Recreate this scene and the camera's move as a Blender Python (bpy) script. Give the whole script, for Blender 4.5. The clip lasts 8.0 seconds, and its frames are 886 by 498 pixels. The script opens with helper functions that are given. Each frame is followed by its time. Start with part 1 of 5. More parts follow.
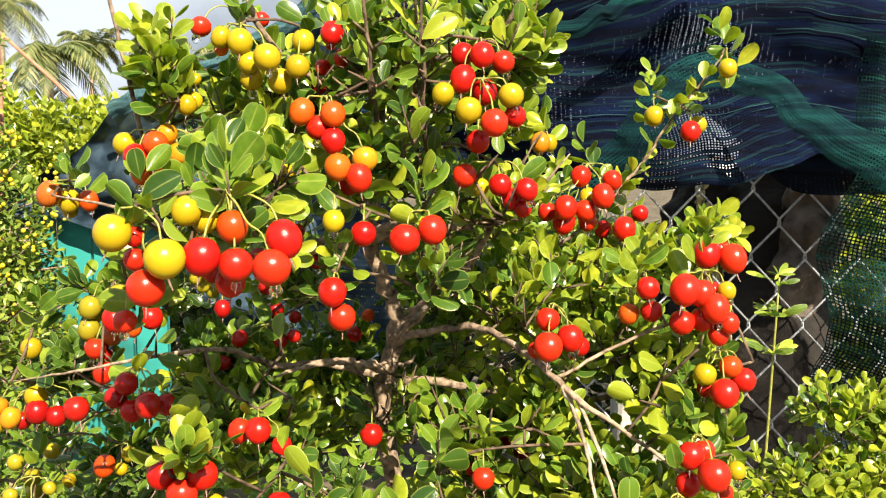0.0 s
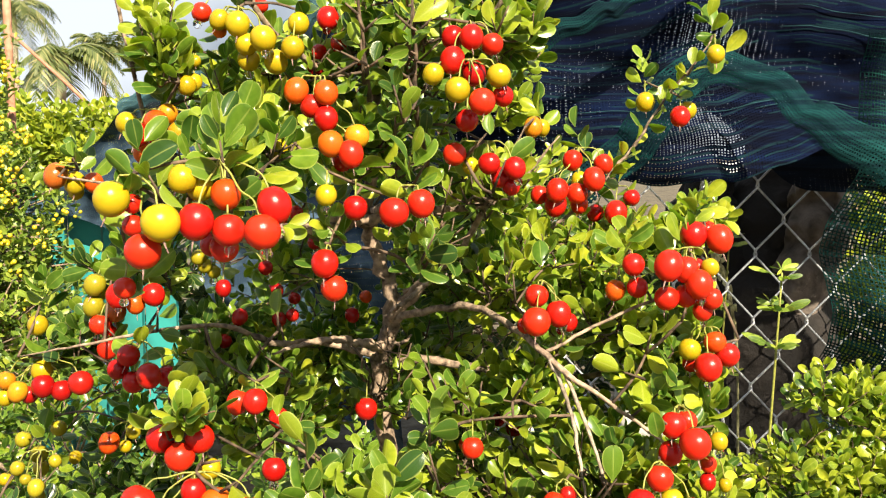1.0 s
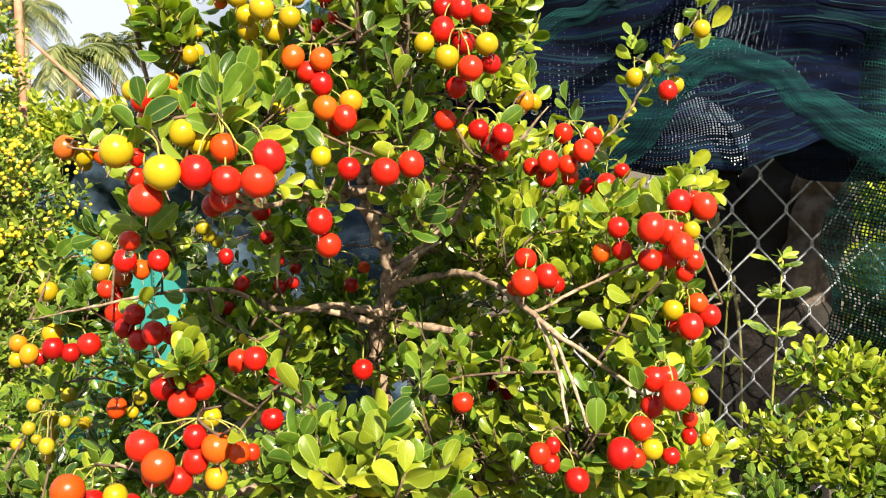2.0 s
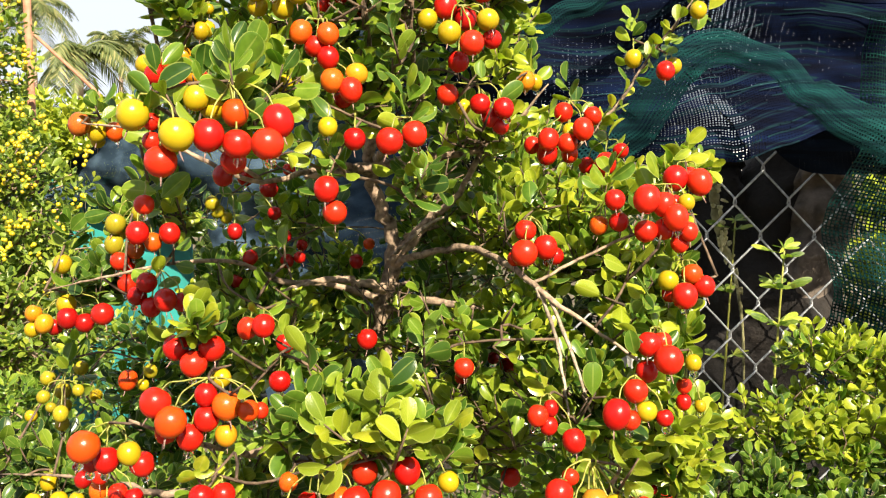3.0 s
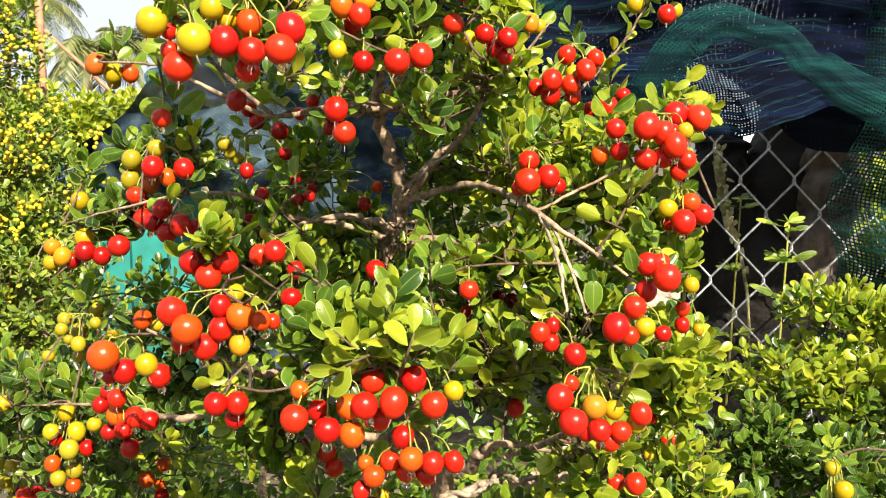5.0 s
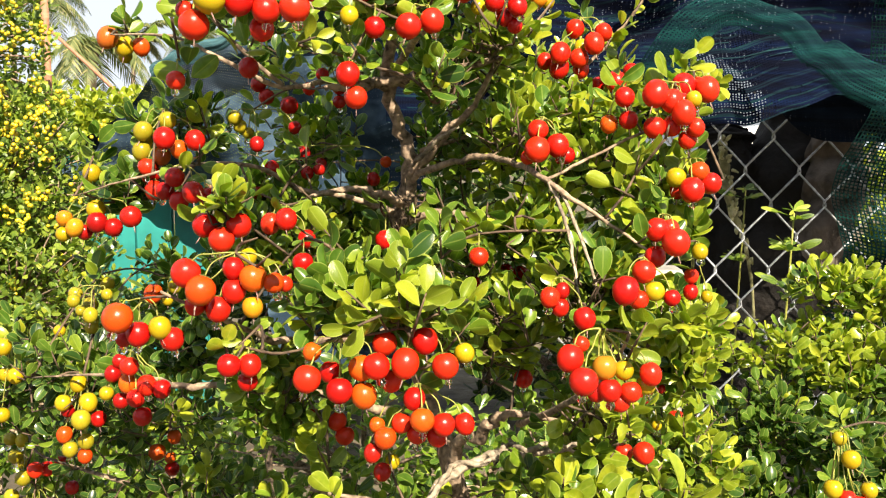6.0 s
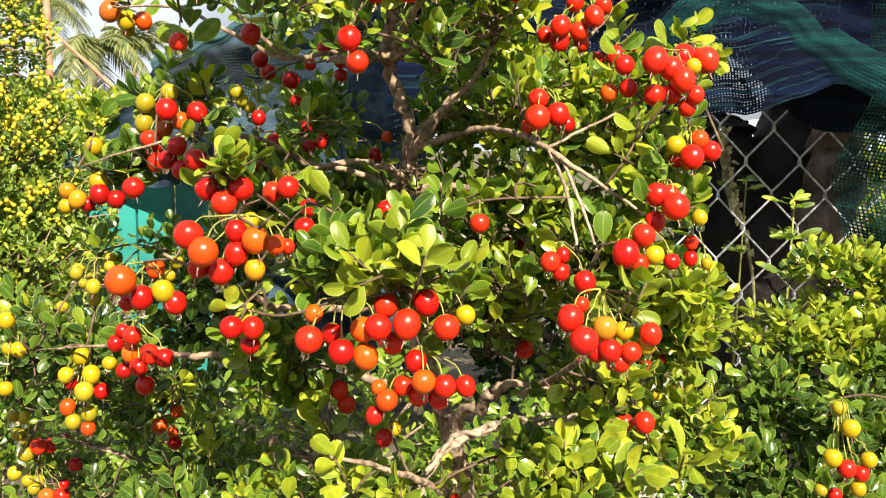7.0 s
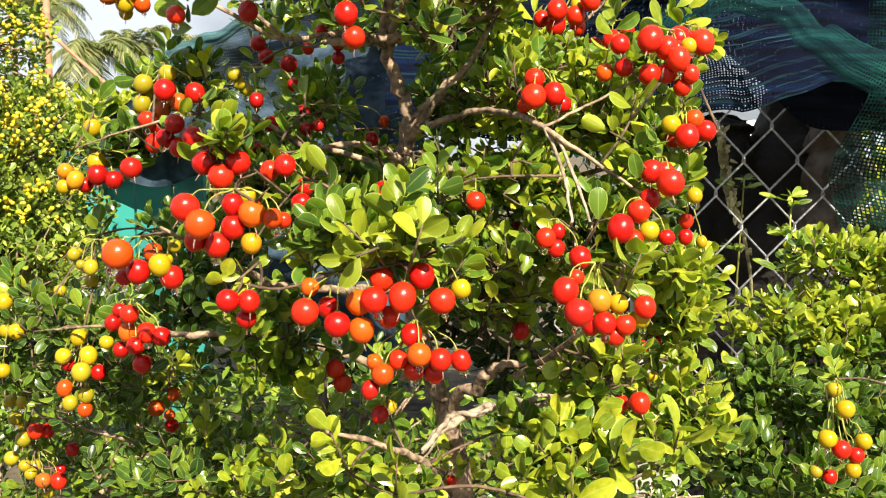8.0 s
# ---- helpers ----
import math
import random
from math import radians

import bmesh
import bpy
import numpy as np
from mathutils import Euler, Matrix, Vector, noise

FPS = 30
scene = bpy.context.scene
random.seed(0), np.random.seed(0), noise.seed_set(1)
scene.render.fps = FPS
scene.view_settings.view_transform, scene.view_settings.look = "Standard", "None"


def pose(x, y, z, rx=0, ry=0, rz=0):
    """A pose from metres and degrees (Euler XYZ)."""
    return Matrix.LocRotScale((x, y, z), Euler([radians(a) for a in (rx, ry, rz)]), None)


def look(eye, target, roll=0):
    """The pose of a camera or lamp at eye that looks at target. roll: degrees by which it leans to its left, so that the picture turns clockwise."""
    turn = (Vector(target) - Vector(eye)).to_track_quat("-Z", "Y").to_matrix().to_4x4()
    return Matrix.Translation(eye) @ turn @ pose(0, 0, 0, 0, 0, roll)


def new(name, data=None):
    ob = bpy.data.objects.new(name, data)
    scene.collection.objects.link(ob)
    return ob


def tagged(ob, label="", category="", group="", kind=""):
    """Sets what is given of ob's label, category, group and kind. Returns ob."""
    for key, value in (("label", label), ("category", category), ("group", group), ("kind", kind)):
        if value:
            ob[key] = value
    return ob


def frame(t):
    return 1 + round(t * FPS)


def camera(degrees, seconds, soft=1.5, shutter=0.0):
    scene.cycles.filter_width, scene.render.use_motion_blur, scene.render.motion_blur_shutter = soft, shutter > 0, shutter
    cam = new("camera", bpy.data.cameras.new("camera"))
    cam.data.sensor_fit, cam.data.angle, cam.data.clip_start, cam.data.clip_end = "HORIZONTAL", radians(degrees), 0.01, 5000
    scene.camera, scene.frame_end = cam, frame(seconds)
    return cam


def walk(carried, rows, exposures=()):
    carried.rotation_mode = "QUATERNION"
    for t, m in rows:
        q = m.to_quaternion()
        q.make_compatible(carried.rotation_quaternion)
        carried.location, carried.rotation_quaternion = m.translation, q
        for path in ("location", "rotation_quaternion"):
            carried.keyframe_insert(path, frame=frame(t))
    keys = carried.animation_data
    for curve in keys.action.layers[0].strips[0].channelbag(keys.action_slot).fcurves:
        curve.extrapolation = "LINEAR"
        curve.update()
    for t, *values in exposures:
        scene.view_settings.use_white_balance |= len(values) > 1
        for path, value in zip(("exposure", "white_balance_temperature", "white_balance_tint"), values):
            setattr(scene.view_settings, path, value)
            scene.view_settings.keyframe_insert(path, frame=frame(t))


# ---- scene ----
cam = camera(52.2, 8.0, soft=1.2)
METRES, EYE, TILT, LEAN, TURN = 0.15, 0.9, -6.0, 0.0, 0.0
ROWS = [
    (0.0, 0.0, 0.0, 0.0, -0.0, -0.0, -0.0),
    (0.5, 0.0476, -0.0391, -0.0318, 0.42, 0.11, 0.0),
    (1.0, 0.0563, -0.0827, -0.0749, 0.65, 0.15, -0.1),
    (1.5, 0.0958, -0.143, -0.1348, 0.96, 0.14, -0.07),
    (3.0, 0.1237, -0.2878, -0.2739, 1.57, 0.01, -0.25),
    (3.5, 0.139, -0.3314, -0.3285, 1.65, -0.01, -0.33),
    (4.0, 0.1412, -0.3531, -0.3833, 1.81, -0.09, -0.36),
    (4.5, 0.1398, -0.3652, -0.445, 1.93, -0.16, -0.33),
    (6.0, 0.1126, -0.4034, -0.6033, 2.26, -0.32, -0.3),
    (6.5, 0.1044, -0.4037, -0.6589, 2.29, -0.33, -0.29),
    (7.0, 0.1136, -0.42, -0.7133, 2.32, -0.3, -0.22),
    (7.5, 0.119, -0.4354, -0.759, 2.29, -0.13, -0.24),
    (8.0, 0.1243, -0.4324, -0.8035, 2.26, 0.01, -0.34),
]
walk(cam, [(t, pose(0, 0, EYE, TILT, LEAN, TURN) @ pose(METRES * x, METRES * y, METRES * z, 90 + pitch, roll, yaw)) for t, x, y, z, yaw, pitch, roll in ROWS])

# ---------------------------------------------------------------- light
SUN_EL, SUN_AZ = 42.0, 158.0
world = bpy.data.worlds.new("sky")
scene.world = world
world.use_nodes = True
wt = world.node_tree
wt.nodes.clear()
w_out = wt.nodes.new("ShaderNodeOutputWorld")
w_bg = wt.nodes.new("ShaderNodeBackground")
w_sky = wt.nodes.new("ShaderNodeTexSky")
w_sky.sky_type = "NISHITA"
w_sky.sun_disc = False
w_sky.sun_elevation, w_sky.sun_rotation = radians(SUN_EL), radians(SUN_AZ)
w_sky.dust_density = 2.0
w_co = wt.nodes.new("ShaderNodeTexCoord")
w_no = wt.nodes.new("ShaderNodeTexNoise")
w_no.inputs["Scale"].default_value, w_no.inputs["Detail"].default_value = 2.4, 7.0
w_rp = wt.nodes.new("ShaderNodeValToRGB")
w_rp.color_ramp.elements[0].position, w_rp.color_ramp.elements[1].position = 0.36, 0.55
w_mx = wt.nodes.new("ShaderNodeMix")
w_mx.data_type = "RGBA"
w_mx.inputs[7].default_value = (18.0, 19.3, 21.0, 1)
wt.links.new(w_co.outputs["Generated"], w_no.inputs["Vector"])
wt.links.new(w_no.outputs["Fac"], w_rp.inputs["Fac"])
wt.links.new(w_rp.outputs["Color"], w_mx.inputs[0])
wt.links.new(w_sky.outputs["Color"], w_mx.inputs[6])
wt.links.new(w_mx.outputs[2], w_bg.inputs["Color"])
wt.links.new(w_bg.outputs["Background"], w_out.inputs["Surface"])
w_bg.inputs["Strength"].default_value = 0.0155

sun_dir = Vector((math.sin(radians(SUN_AZ)) * math.cos(radians(SUN_EL)), math.cos(radians(SUN_AZ)) * math.cos(radians(SUN_EL)), math.sin(radians(SUN_EL))))
sun = new("sun", bpy.data.lights.new("sun", "SUN"))
sun.data.energy, sun.data.angle, sun.data.color = 5.0, radians(0.55), (1.0, 0.875, 0.67)
sun.matrix_world = look(sun_dir * 20, (0, 0.5, 0.7))
scene.view_settings.exposure = 1.76


# ---------------------------------------------------------------- materials
def material(name):
    m = bpy.data.materials.new(name)
    m.use_nodes = True
    t = m.node_tree
    return m, t, t.nodes["Principled BSDF"], t.nodes["Material Output"]


def noise_node(t, scale, detail=4.0, coord="Object"):
    co = t.nodes.new("ShaderNodeTexCoord")
    n = t.nodes.new("ShaderNodeTexNoise")
    n.inputs["Scale"].default_value, n.inputs["Detail"].default_value = scale, detail
    t.links.new(co.outputs[coord], n.inputs["Vector"])
    return n


def ramp(t, fac, stops):
    r = t.nodes.new("ShaderNodeValToRGB")
    while len(r.color_ramp.elements) < len(stops):
        r.color_ramp.elements.new(0.5)
    for e, (pos, col) in zip(r.color_ramp.elements, stops):
        e.position, e.color = pos, (*col, 1)
    t.links.new(fac, r.inputs["Fac"])
    return r


def bump(t, bsdf, height, strength, distance):
    b = t.nodes.new("ShaderNodeBump")
    b.inputs["Strength"].default_value, b.inputs["Distance"].default_value = strength, distance
    t.links.new(height, b.inputs["Height"])
    t.links.new(b.outputs["Normal"], bsdf.inputs["Normal"])


def berry_material(name, dark, mid, light):
    m, t, b, _ = material(name)
    n = noise_node(t, 130, 3)
    fine = noise_node(t, 1400, 2)
    info = t.nodes.new("ShaderNodeObjectInfo")
    add = t.nodes.new("ShaderNodeMath")
    add.operation = "MULTIPLY_ADD"
    t.links.new(info.outputs["Random"], add.inputs[0])
    add.inputs[1].default_value = 0.45
    t.links.new(n.outputs["Fac"], add.inputs[2])
    r = ramp(t, add.outputs[0], [(0.4, dark), (0.7, mid), (1.0, light)])
    t.links.new(r.outputs["Color"], b.inputs["Base Color"])
    b.inputs["Roughness"].default_value = 0.26
    b.inputs["Specular IOR Level"].default_value = 0.28
    b.inputs["Subsurface Weight"].default_value = 0.10
    b.inputs["Subsurface Radius"].default_value = (1.0, 0.3, 0.1)
    b.inputs["Subsurface Scale"].default_value = 0.002
    bump(t, b, fine.outputs["Fac"], 0.08, 0.0004)
    return m


BERRY = {
    "r": berry_material("berry_red", (0.26, 0.003, 0.003), (0.38, 0.007, 0.004), (0.46, 0.022, 0.005)),
    "d": berry_material("berry_deep_red", (0.19, 0.003, 0.003), (0.27, 0.005, 0.004), (0.34, 0.010, 0.005)),
    "o": berry_material("berry_orange", (0.36, 0.026, 0.003), (0.42, 0.052, 0.004), (0.47, 0.090, 0.006)),
    "a": berry_material("berry_amber", (0.36, 0.11, 0.005), (0.41, 0.155, 0.006), (0.43, 0.20, 0.008)),
    "y": berry_material("berry_yellow", (0.24, 0.165, 0.004), (0.30, 0.215, 0.005), (0.35, 0.26, 0.007)),
    "v": berry_material("berry_olive", (0.18, 0.155, 0.008), (0.24, 0.20, 0.010), (0.30, 0.25, 0.012)),
    "n": berry_material("berry_russet", (0.20, 0.040, 0.006), (0.28, 0.06, 0.008), (0.34, 0.09, 0.010)),
    "c": berry_material("berry_ochre", (0.22, 0.08, 0.006), (0.28, 0.11, 0.008), (0.33, 0.145, 0.010)),
}


def leaf_material(name, dark, mid, light, fresh, rough=0.32):
    m, t, b, out = material(name)
    info = t.nodes.new("ShaderNodeObjectInfo")
    geo = t.nodes.new("ShaderNodeNewGeometry")
    add = t.nodes.new("ShaderNodeMath")
    add.operation = "ADD"
    t.links.new(info.outputs["Random"], add.inputs[0])
    t.links.new(geo.outputs["Random Per Island"], add.inputs[1])
    fr = t.nodes.new("ShaderNodeMath")
    fr.operation = "FRACT"
    t.links.new(add.outputs[0], fr.inputs[0])
    tone = ramp(t, fr.outputs[0], [(0.0, dark), (0.35, mid), (0.75, light), (1.0, fresh)])
    uv = t.nodes.new("ShaderNodeUVMap")
    sep = t.nodes.new("ShaderNodeSeparateXYZ")
    t.links.new(uv.outputs["UV"], sep.inputs[0])
    off = t.nodes.new("ShaderNodeMath")
    off.operation = "SUBTRACT"
    t.links.new(sep.outputs["X"], off.inputs[0])
    off.inputs[1].default_value = 0.5
    ab = t.nodes.new("ShaderNodeMath")
    ab.operation = "ABSOLUTE"
    t.links.new(off.outputs[0], ab.inputs[0])
    rib = ramp(t, ab.outputs[0], [(0.0, (0.32, 0.32, 0.32)), (0.05, (0.0, 0.0, 0.0)), (0.43, (0.0, 0.0, 0.0)), (0.5, (0.55, 0.55, 0.55))])
    spots = noise_node(t, 260, 4, "Object")
    spot = ramp(t, spots.outputs["Fac"], [(0.35, (0.72, 0.78, 0.66)), (0.6, (1.05, 1.02, 1.0)), (0.78, (1.25, 1.2, 0.9))])
    mul = t.nodes.new("ShaderNodeMix")
    mul.data_type, mul.blend_type = "RGBA", "MULTIPLY"
    mul.inputs[0].default_value = 1.0
    t.links.new(tone.outputs["Color"], mul.inputs[6])
    t.links.new(spot.outputs["Color"], mul.inputs[7])
    mix = t.nodes.new("ShaderNodeMix")
    mix.data_type = "RGBA"
    t.links.new(rib.outputs["Color"], mix.inputs[0])
    t.links.new(mul.outputs[2], mix.inputs[6])
    mix.inputs[7].default_value = (0.42, 0.46, 0.12, 1)
    t.links.new(mix.outputs[2], b.inputs["Base Color"])
    b.inputs["Roughness"].default_value = rough
    b.inputs["Specular IOR Level"].default_value = 0.45
    bump(t, b, spots.outputs["Fac"], 0.15, 0.0006)
    tr = t.nodes.new("ShaderNodeBsdfTranslucent")
    gain = t.nodes.new("ShaderNodeMix")
    gain.data_type, gain.blend_type = "RGBA", "MULTIPLY"
    gain.inputs[0].default_value = 1.0
    t.links.new(mix.outputs[2], gain.inputs[6])
    gain.inputs[7].default_value = (1.05, 1.35, 0.4, 1)
    t.links.new(gain.outputs[2], tr.inputs["Color"])
    ms = t.nodes.new("ShaderNodeMixShader")
    ms.inputs[0].default_value = 0.33
    t.links.new(b.outputs[0], ms.inputs[1])
    t.links.new(tr.outputs[0], ms.inputs[2])
    t.links.new(ms.outputs[0], out.inputs["Surface"])
    return m


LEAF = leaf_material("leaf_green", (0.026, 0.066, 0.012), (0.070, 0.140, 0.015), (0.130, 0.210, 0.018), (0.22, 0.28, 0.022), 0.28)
# Darker copy of the green leaf, with shade put into its colour.
LEAF_DARK_SHADE = leaf_material("leaf_dark_shade", (0.018, 0.046, 0.013), (0.044, 0.095, 0.018), (0.085, 0.155, 0.020), (0.16, 0.225, 0.022), 0.26)
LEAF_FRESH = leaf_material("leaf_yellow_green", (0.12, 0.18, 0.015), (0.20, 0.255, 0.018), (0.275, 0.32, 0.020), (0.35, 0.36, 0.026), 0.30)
LEAF_FAR = leaf_material("leaf_hedge", (0.04, 0.085, 0.014), (0.11, 0.18, 0.022), (0.20, 0.27, 0.03), (0.33, 0.36, 0.045), 0.45)
# Very dark green with the shade already in the leaf colour.
LEAF_SHADED = leaf_material("leaf_shaded_green", (0.010, 0.025, 0.008), (0.018, 0.040, 0.010), (0.03, 0.06, 0.012), (0.05, 0.08, 0.015), 0.5)
FROND = leaf_material("palm_leaf", (0.06, 0.085, 0.03), (0.11, 0.14, 0.045), (0.18, 0.20, 0.08), (0.34, 0.30, 0.14), 0.5)


def bark_material(name, dark, light, scale=60.0, rough=0.85):
    m, t, b, _ = material(name)
    n = noise_node(t, scale, 8)
    big = noise_node(t, scale * 0.22, 3)
    mixn = t.nodes.new("ShaderNodeMath")
    mixn.operation = "MULTIPLY_ADD"
    t.links.new(n.outputs["Fac"], mixn.inputs[0])
    mixn.inputs[1].default_value = 0.6
    sc = t.nodes.new("ShaderNodeMath")
    sc.operation = "MULTIPLY"
    t.links.new(big.outputs["Fac"], sc.inputs[0])
    sc.inputs[1].default_value = 0.4
    t.links.new(sc.outputs[0], mixn.inputs[2])
    mid = tuple((a + c) / 2 for a, c in zip(dark, light))
    r = ramp(t, mixn.outputs[0], [(0.36, dark), (0.5, mid), (0.64, light)])
    t.links.new(r.outputs["Color"], b.inputs["Base Color"])
    b.inputs["Roughness"].default_value = rough
    bump(t, b, n.outputs["Fac"], 1.0, 0.35 / scale)
    return m


BARK = bark_material("bark", (0.026, 0.016, 0.010), (0.36, 0.26, 0.18), 280)
PALE_BARK = bark_material("pale_bark", (0.08, 0.060, 0.042), (0.38, 0.315, 0.235), 300)
TWIG = bark_material("twig_bark", (0.022, 0.013, 0.008), (0.135, 0.088, 0.054), 260)
STALK = bark_material("green_stalk", (0.12, 0.13, 0.02), (0.28, 0.28, 0.05), 300, 0.5)
# Both stump tones are near black: its shade is put into the colour.
STUMP_SHADED = bark_material("stump_shaded_wood", (0.001, 0.001, 0.001), (0.014, 0.010, 0.008), 18, 0.9)
STYLE = bark_material("dry_style", (0.42, 0.20, 0.16), (0.72, 0.50, 0.44), 300, 0.6)
STUMP = bark_material("stump_shaded_bark", (0.001, 0.001, 0.001), (0.010, 0.008, 0.007), 22, 0.95)
# Paler copy of the stump wood, painted for the limb's sunlit face.
STUMP_SUNLIT = bark_material("stump_sunlit_wood", (0.006, 0.005, 0.004), (0.18, 0.145, 0.12), 24, 0.95)
PALM_TRUNK = bark_material("palm_trunk", (0.22, 0.16, 0.12), (0.45, 0.34, 0.26), 12)
SOIL = bark_material("soil", (0.035, 0.026, 0.018), (0.12, 0.10, 0.06), 9, 0.95)
RUST = bark_material("rusty_steel", (0.20, 0.085, 0.045), (0.40, 0.20, 0.12), 30, 0.7)
PLASTER = bark_material("weathered_concrete", (0.16, 0.155, 0.14), (0.34, 0.33, 0.30), 25, 0.9)


def plain(name, col, rough, metal=0.0, scale=40.0, spread=0.3):
    m, t, b, _ = material(name)
    n = noise_node(t, scale, 6)
    r = ramp(t, n.outputs["Fac"], [(0.35, tuple(c * (1 - spread) for c in col)), (0.65, tuple(min(1.0, c * (1 + spread)) for c in col))])
    t.links.new(r.outputs["Color"], b.inputs["Base Color"])
    b.inputs["Roughness"].default_value, b.inputs["Metallic"].default_value = rough, metal
    bump(t, b, n.outputs["Fac"], 0.25, 0.05 / scale)
    return m


WIRE = plain("galvanised_wire", (0.40, 0.42, 0.45), 0.40, 0.35, 160)


def net_material(name, dark, light, stretch=(6, 6, 90)):
    """Matt knitted plastic with paler and darker courses."""
    m, t, b, _ = material(name)
    co = t.nodes.new("ShaderNodeTexCoord")
    mp = t.nodes.new("ShaderNodeMapping")
    mp.inputs["Scale"].default_value = stretch
    mp.inputs["Rotation"].default_value = (0, 0.3, 0)
    n = t.nodes.new("ShaderNodeTexNoise")
    n.inputs["Scale"].default_value, n.inputs["Detail"].default_value = 1.0, 5
    t.links.new(co.outputs["Object"], mp.inputs["Vector"])
    t.links.new(mp.outputs["Vector"], n.inputs["Vector"])
    r = ramp(t, n.outputs["Fac"], [(0.42, dark), (0.72, light)])
    t.links.new(r.outputs["Color"], b.inputs["Base Color"])
    b.inputs["Roughness"].default_value = 0.8
    b.inputs["Specular IOR Level"].default_value = 0.06
    fine = noise_node(t, 900, 3)
    bump(t, b, fine.outputs["Fac"], 0.8, 0.002)
    return m


NET_DARK = net_material("net_dark", (0.0005, 0.0013, 0.006), (0.0016, 0.006, 0.026))
NET_SIDE = net_material("net_green", (0.003, 0.012, 0.012), (0.010, 0.060, 0.052))
NET_BLACK = net_material("net_black", (0.0015, 0.003, 0.007), (0.004, 0.010, 0.022))
NET_TEAL = net_material("net_teal", (0.002, 0.012, 0.016), (0.006, 0.048, 0.047))
NET_LINE = net_material("net_selvedge_line", (0.002, 0.007, 0.012), (0.005, 0.022, 0.030))
NET_BLUE = net_material("net_blue_grey", (0.014, 0.026, 0.042), (0.052, 0.085, 0.125), (16, 16, 24))
NET_FADED = net_material("net_faded_teal", (0.03, 0.070, 0.085), (0.07, 0.155, 0.18))
TEAL = plain("teal_paint", (0.014, 0.15, 0.142), 0.5, 0, 7, 0.4)
SHEET = plain("pale_sheet", (0.62, 0.66, 0.70), 0.4, 0, 20, 0.12)
PETAL = plain("petal", (0.75, 0.12, 0.05), 0.5, 0, 90, 0.3)
HEDGE_BERRY = plain("hedge_berry", (0.42, 0.33, 0.012), 0.35, 0, 40, 0.25)
dew_m, dew_t, dew_b, _ = material("water")
dew_b.inputs["Base Color"].default_value = (1, 1, 1, 1)
dew_b.inputs["Roughness"].default_value = 0.02
dew_b.inputs["Transmission Weight"].default_value = 1.0
dew_b.inputs["IOR"].default_value = 1.33


# ---------------------------------------------------------------- mesh helpers
def mesh(name, verts, faces, mats, smooth=True, uvs=None):
    me = bpy.data.meshes.new(name)
    me.from_pydata([tuple(v) for v in verts], [], faces)
    for m in mats if isinstance(mats, (list, tuple)) else (mats,):
        me.materials.append(m)
    if smooth:
        me.polygons.foreach_set("use_smooth", [True] * len(me.polygons))
    if uvs is not None:
        layer = me.uv_layers.new(name="UVMap")
        loops = np.empty(len(me.loops), dtype=np.int32)
        me.loops.foreach_get("vertex_index", loops)
        layer.data.foreach_set("uv", np.asarray(uvs, dtype=np.float32)[loops].ravel())
    me.update()
    return me


def part(name, me, parent, label="", m=None, kind=""):
    """One mesh object under a thing or part."""
    ob = new(name, me)
    ob.parent = parent
    if parent is not None and parent.parent is None:
        ob.matrix_parent_inverse = parent.matrix_basis.inverted()
    if m is not None:
        ob.matrix_basis = m
    return tagged(ob, label, kind=kind)


def spline(pts, per=5):
    """Catmull-Rom through rows of numbers."""
    p = np.array(pts, float)
    if len(p) < 3:
        s = np.linspace(0, 1, per + 1)[:, None]
        return p[0] * (1 - s) + p[-1] * s
    p = np.vstack([2 * p[0] - p[1], p, 2 * p[-1] - p[-2]])
    out = []
    for i in range(1, len(p) - 2):
        for s in np.linspace(0, 1, per, endpoint=False):
            a, b, c, d = p[i - 1 : i + 3]
            out.append(0.5 * (2 * b + (c - a) * s + (2 * a - 5 * b + 4 * c - d) * s**2 + (3 * b - a - 3 * c + d) * s**3))
    out.append(p[-2])
    return np.array(out)


def tube(rows, sides=8, rough=0.0, rnd=None):
    """Vertices and faces of a closed tube; rows of x, y, z, radius."""
    rows = np.array(rows, float)
    pts, rad = rows[:, :3], rows[:, 3]
    tang = np.gradient(pts, axis=0)
    tang /= np.linalg.norm(tang, axis=1)[:, None] + 1e-12
    ref = np.array([0.31, 0.87, 0.38]) if abs(tang[0] @ np.array([0.31, 0.87, 0.38])) < 0.9 else np.array([1.0, 0, 0])
    verts, faces = [], []
    for k, (c, r, tg) in enumerate(zip(pts, rad, tang)):
        u = ref - (ref @ tg) * tg
        u /= np.linalg.norm(u)
        ref = u
        w = np.cross(tg, u)
        for j in range(sides):
            a = 2 * math.pi * j / sides
            d = math.cos(a) * u + math.sin(a) * w
            q = c + d * r
            g = 1 + rough * noise.noise(Vector(q) / (3.0 * r + 1e-4)) if rough else 1
            verts.append(c + d * r * g)
    n = len(pts)
    for k in range(n - 1):
        for j in range(sides):
            a, b = k * sides + j, k * sides + (j + 1) % sides
            faces.append((a, b, b + sides, a + sides))
    faces.append(tuple(range(sides))[::-1])
    faces.append(tuple((n - 1) * sides + j for j in range(sides)))
    return verts, faces


def joined(pieces):
    verts, faces = [], []
    for v, f in pieces:
        o = len(verts)
        verts.extend(v)
        faces.extend(tuple(i + o for i in q) for q in f)
    return verts, faces


def thing(name, place, label, category, group="", kind=""):
    ob = new(name)
    ob.empty_display_size = 0.05
    ob.location = place
    return tagged(ob, label, category, group, kind)


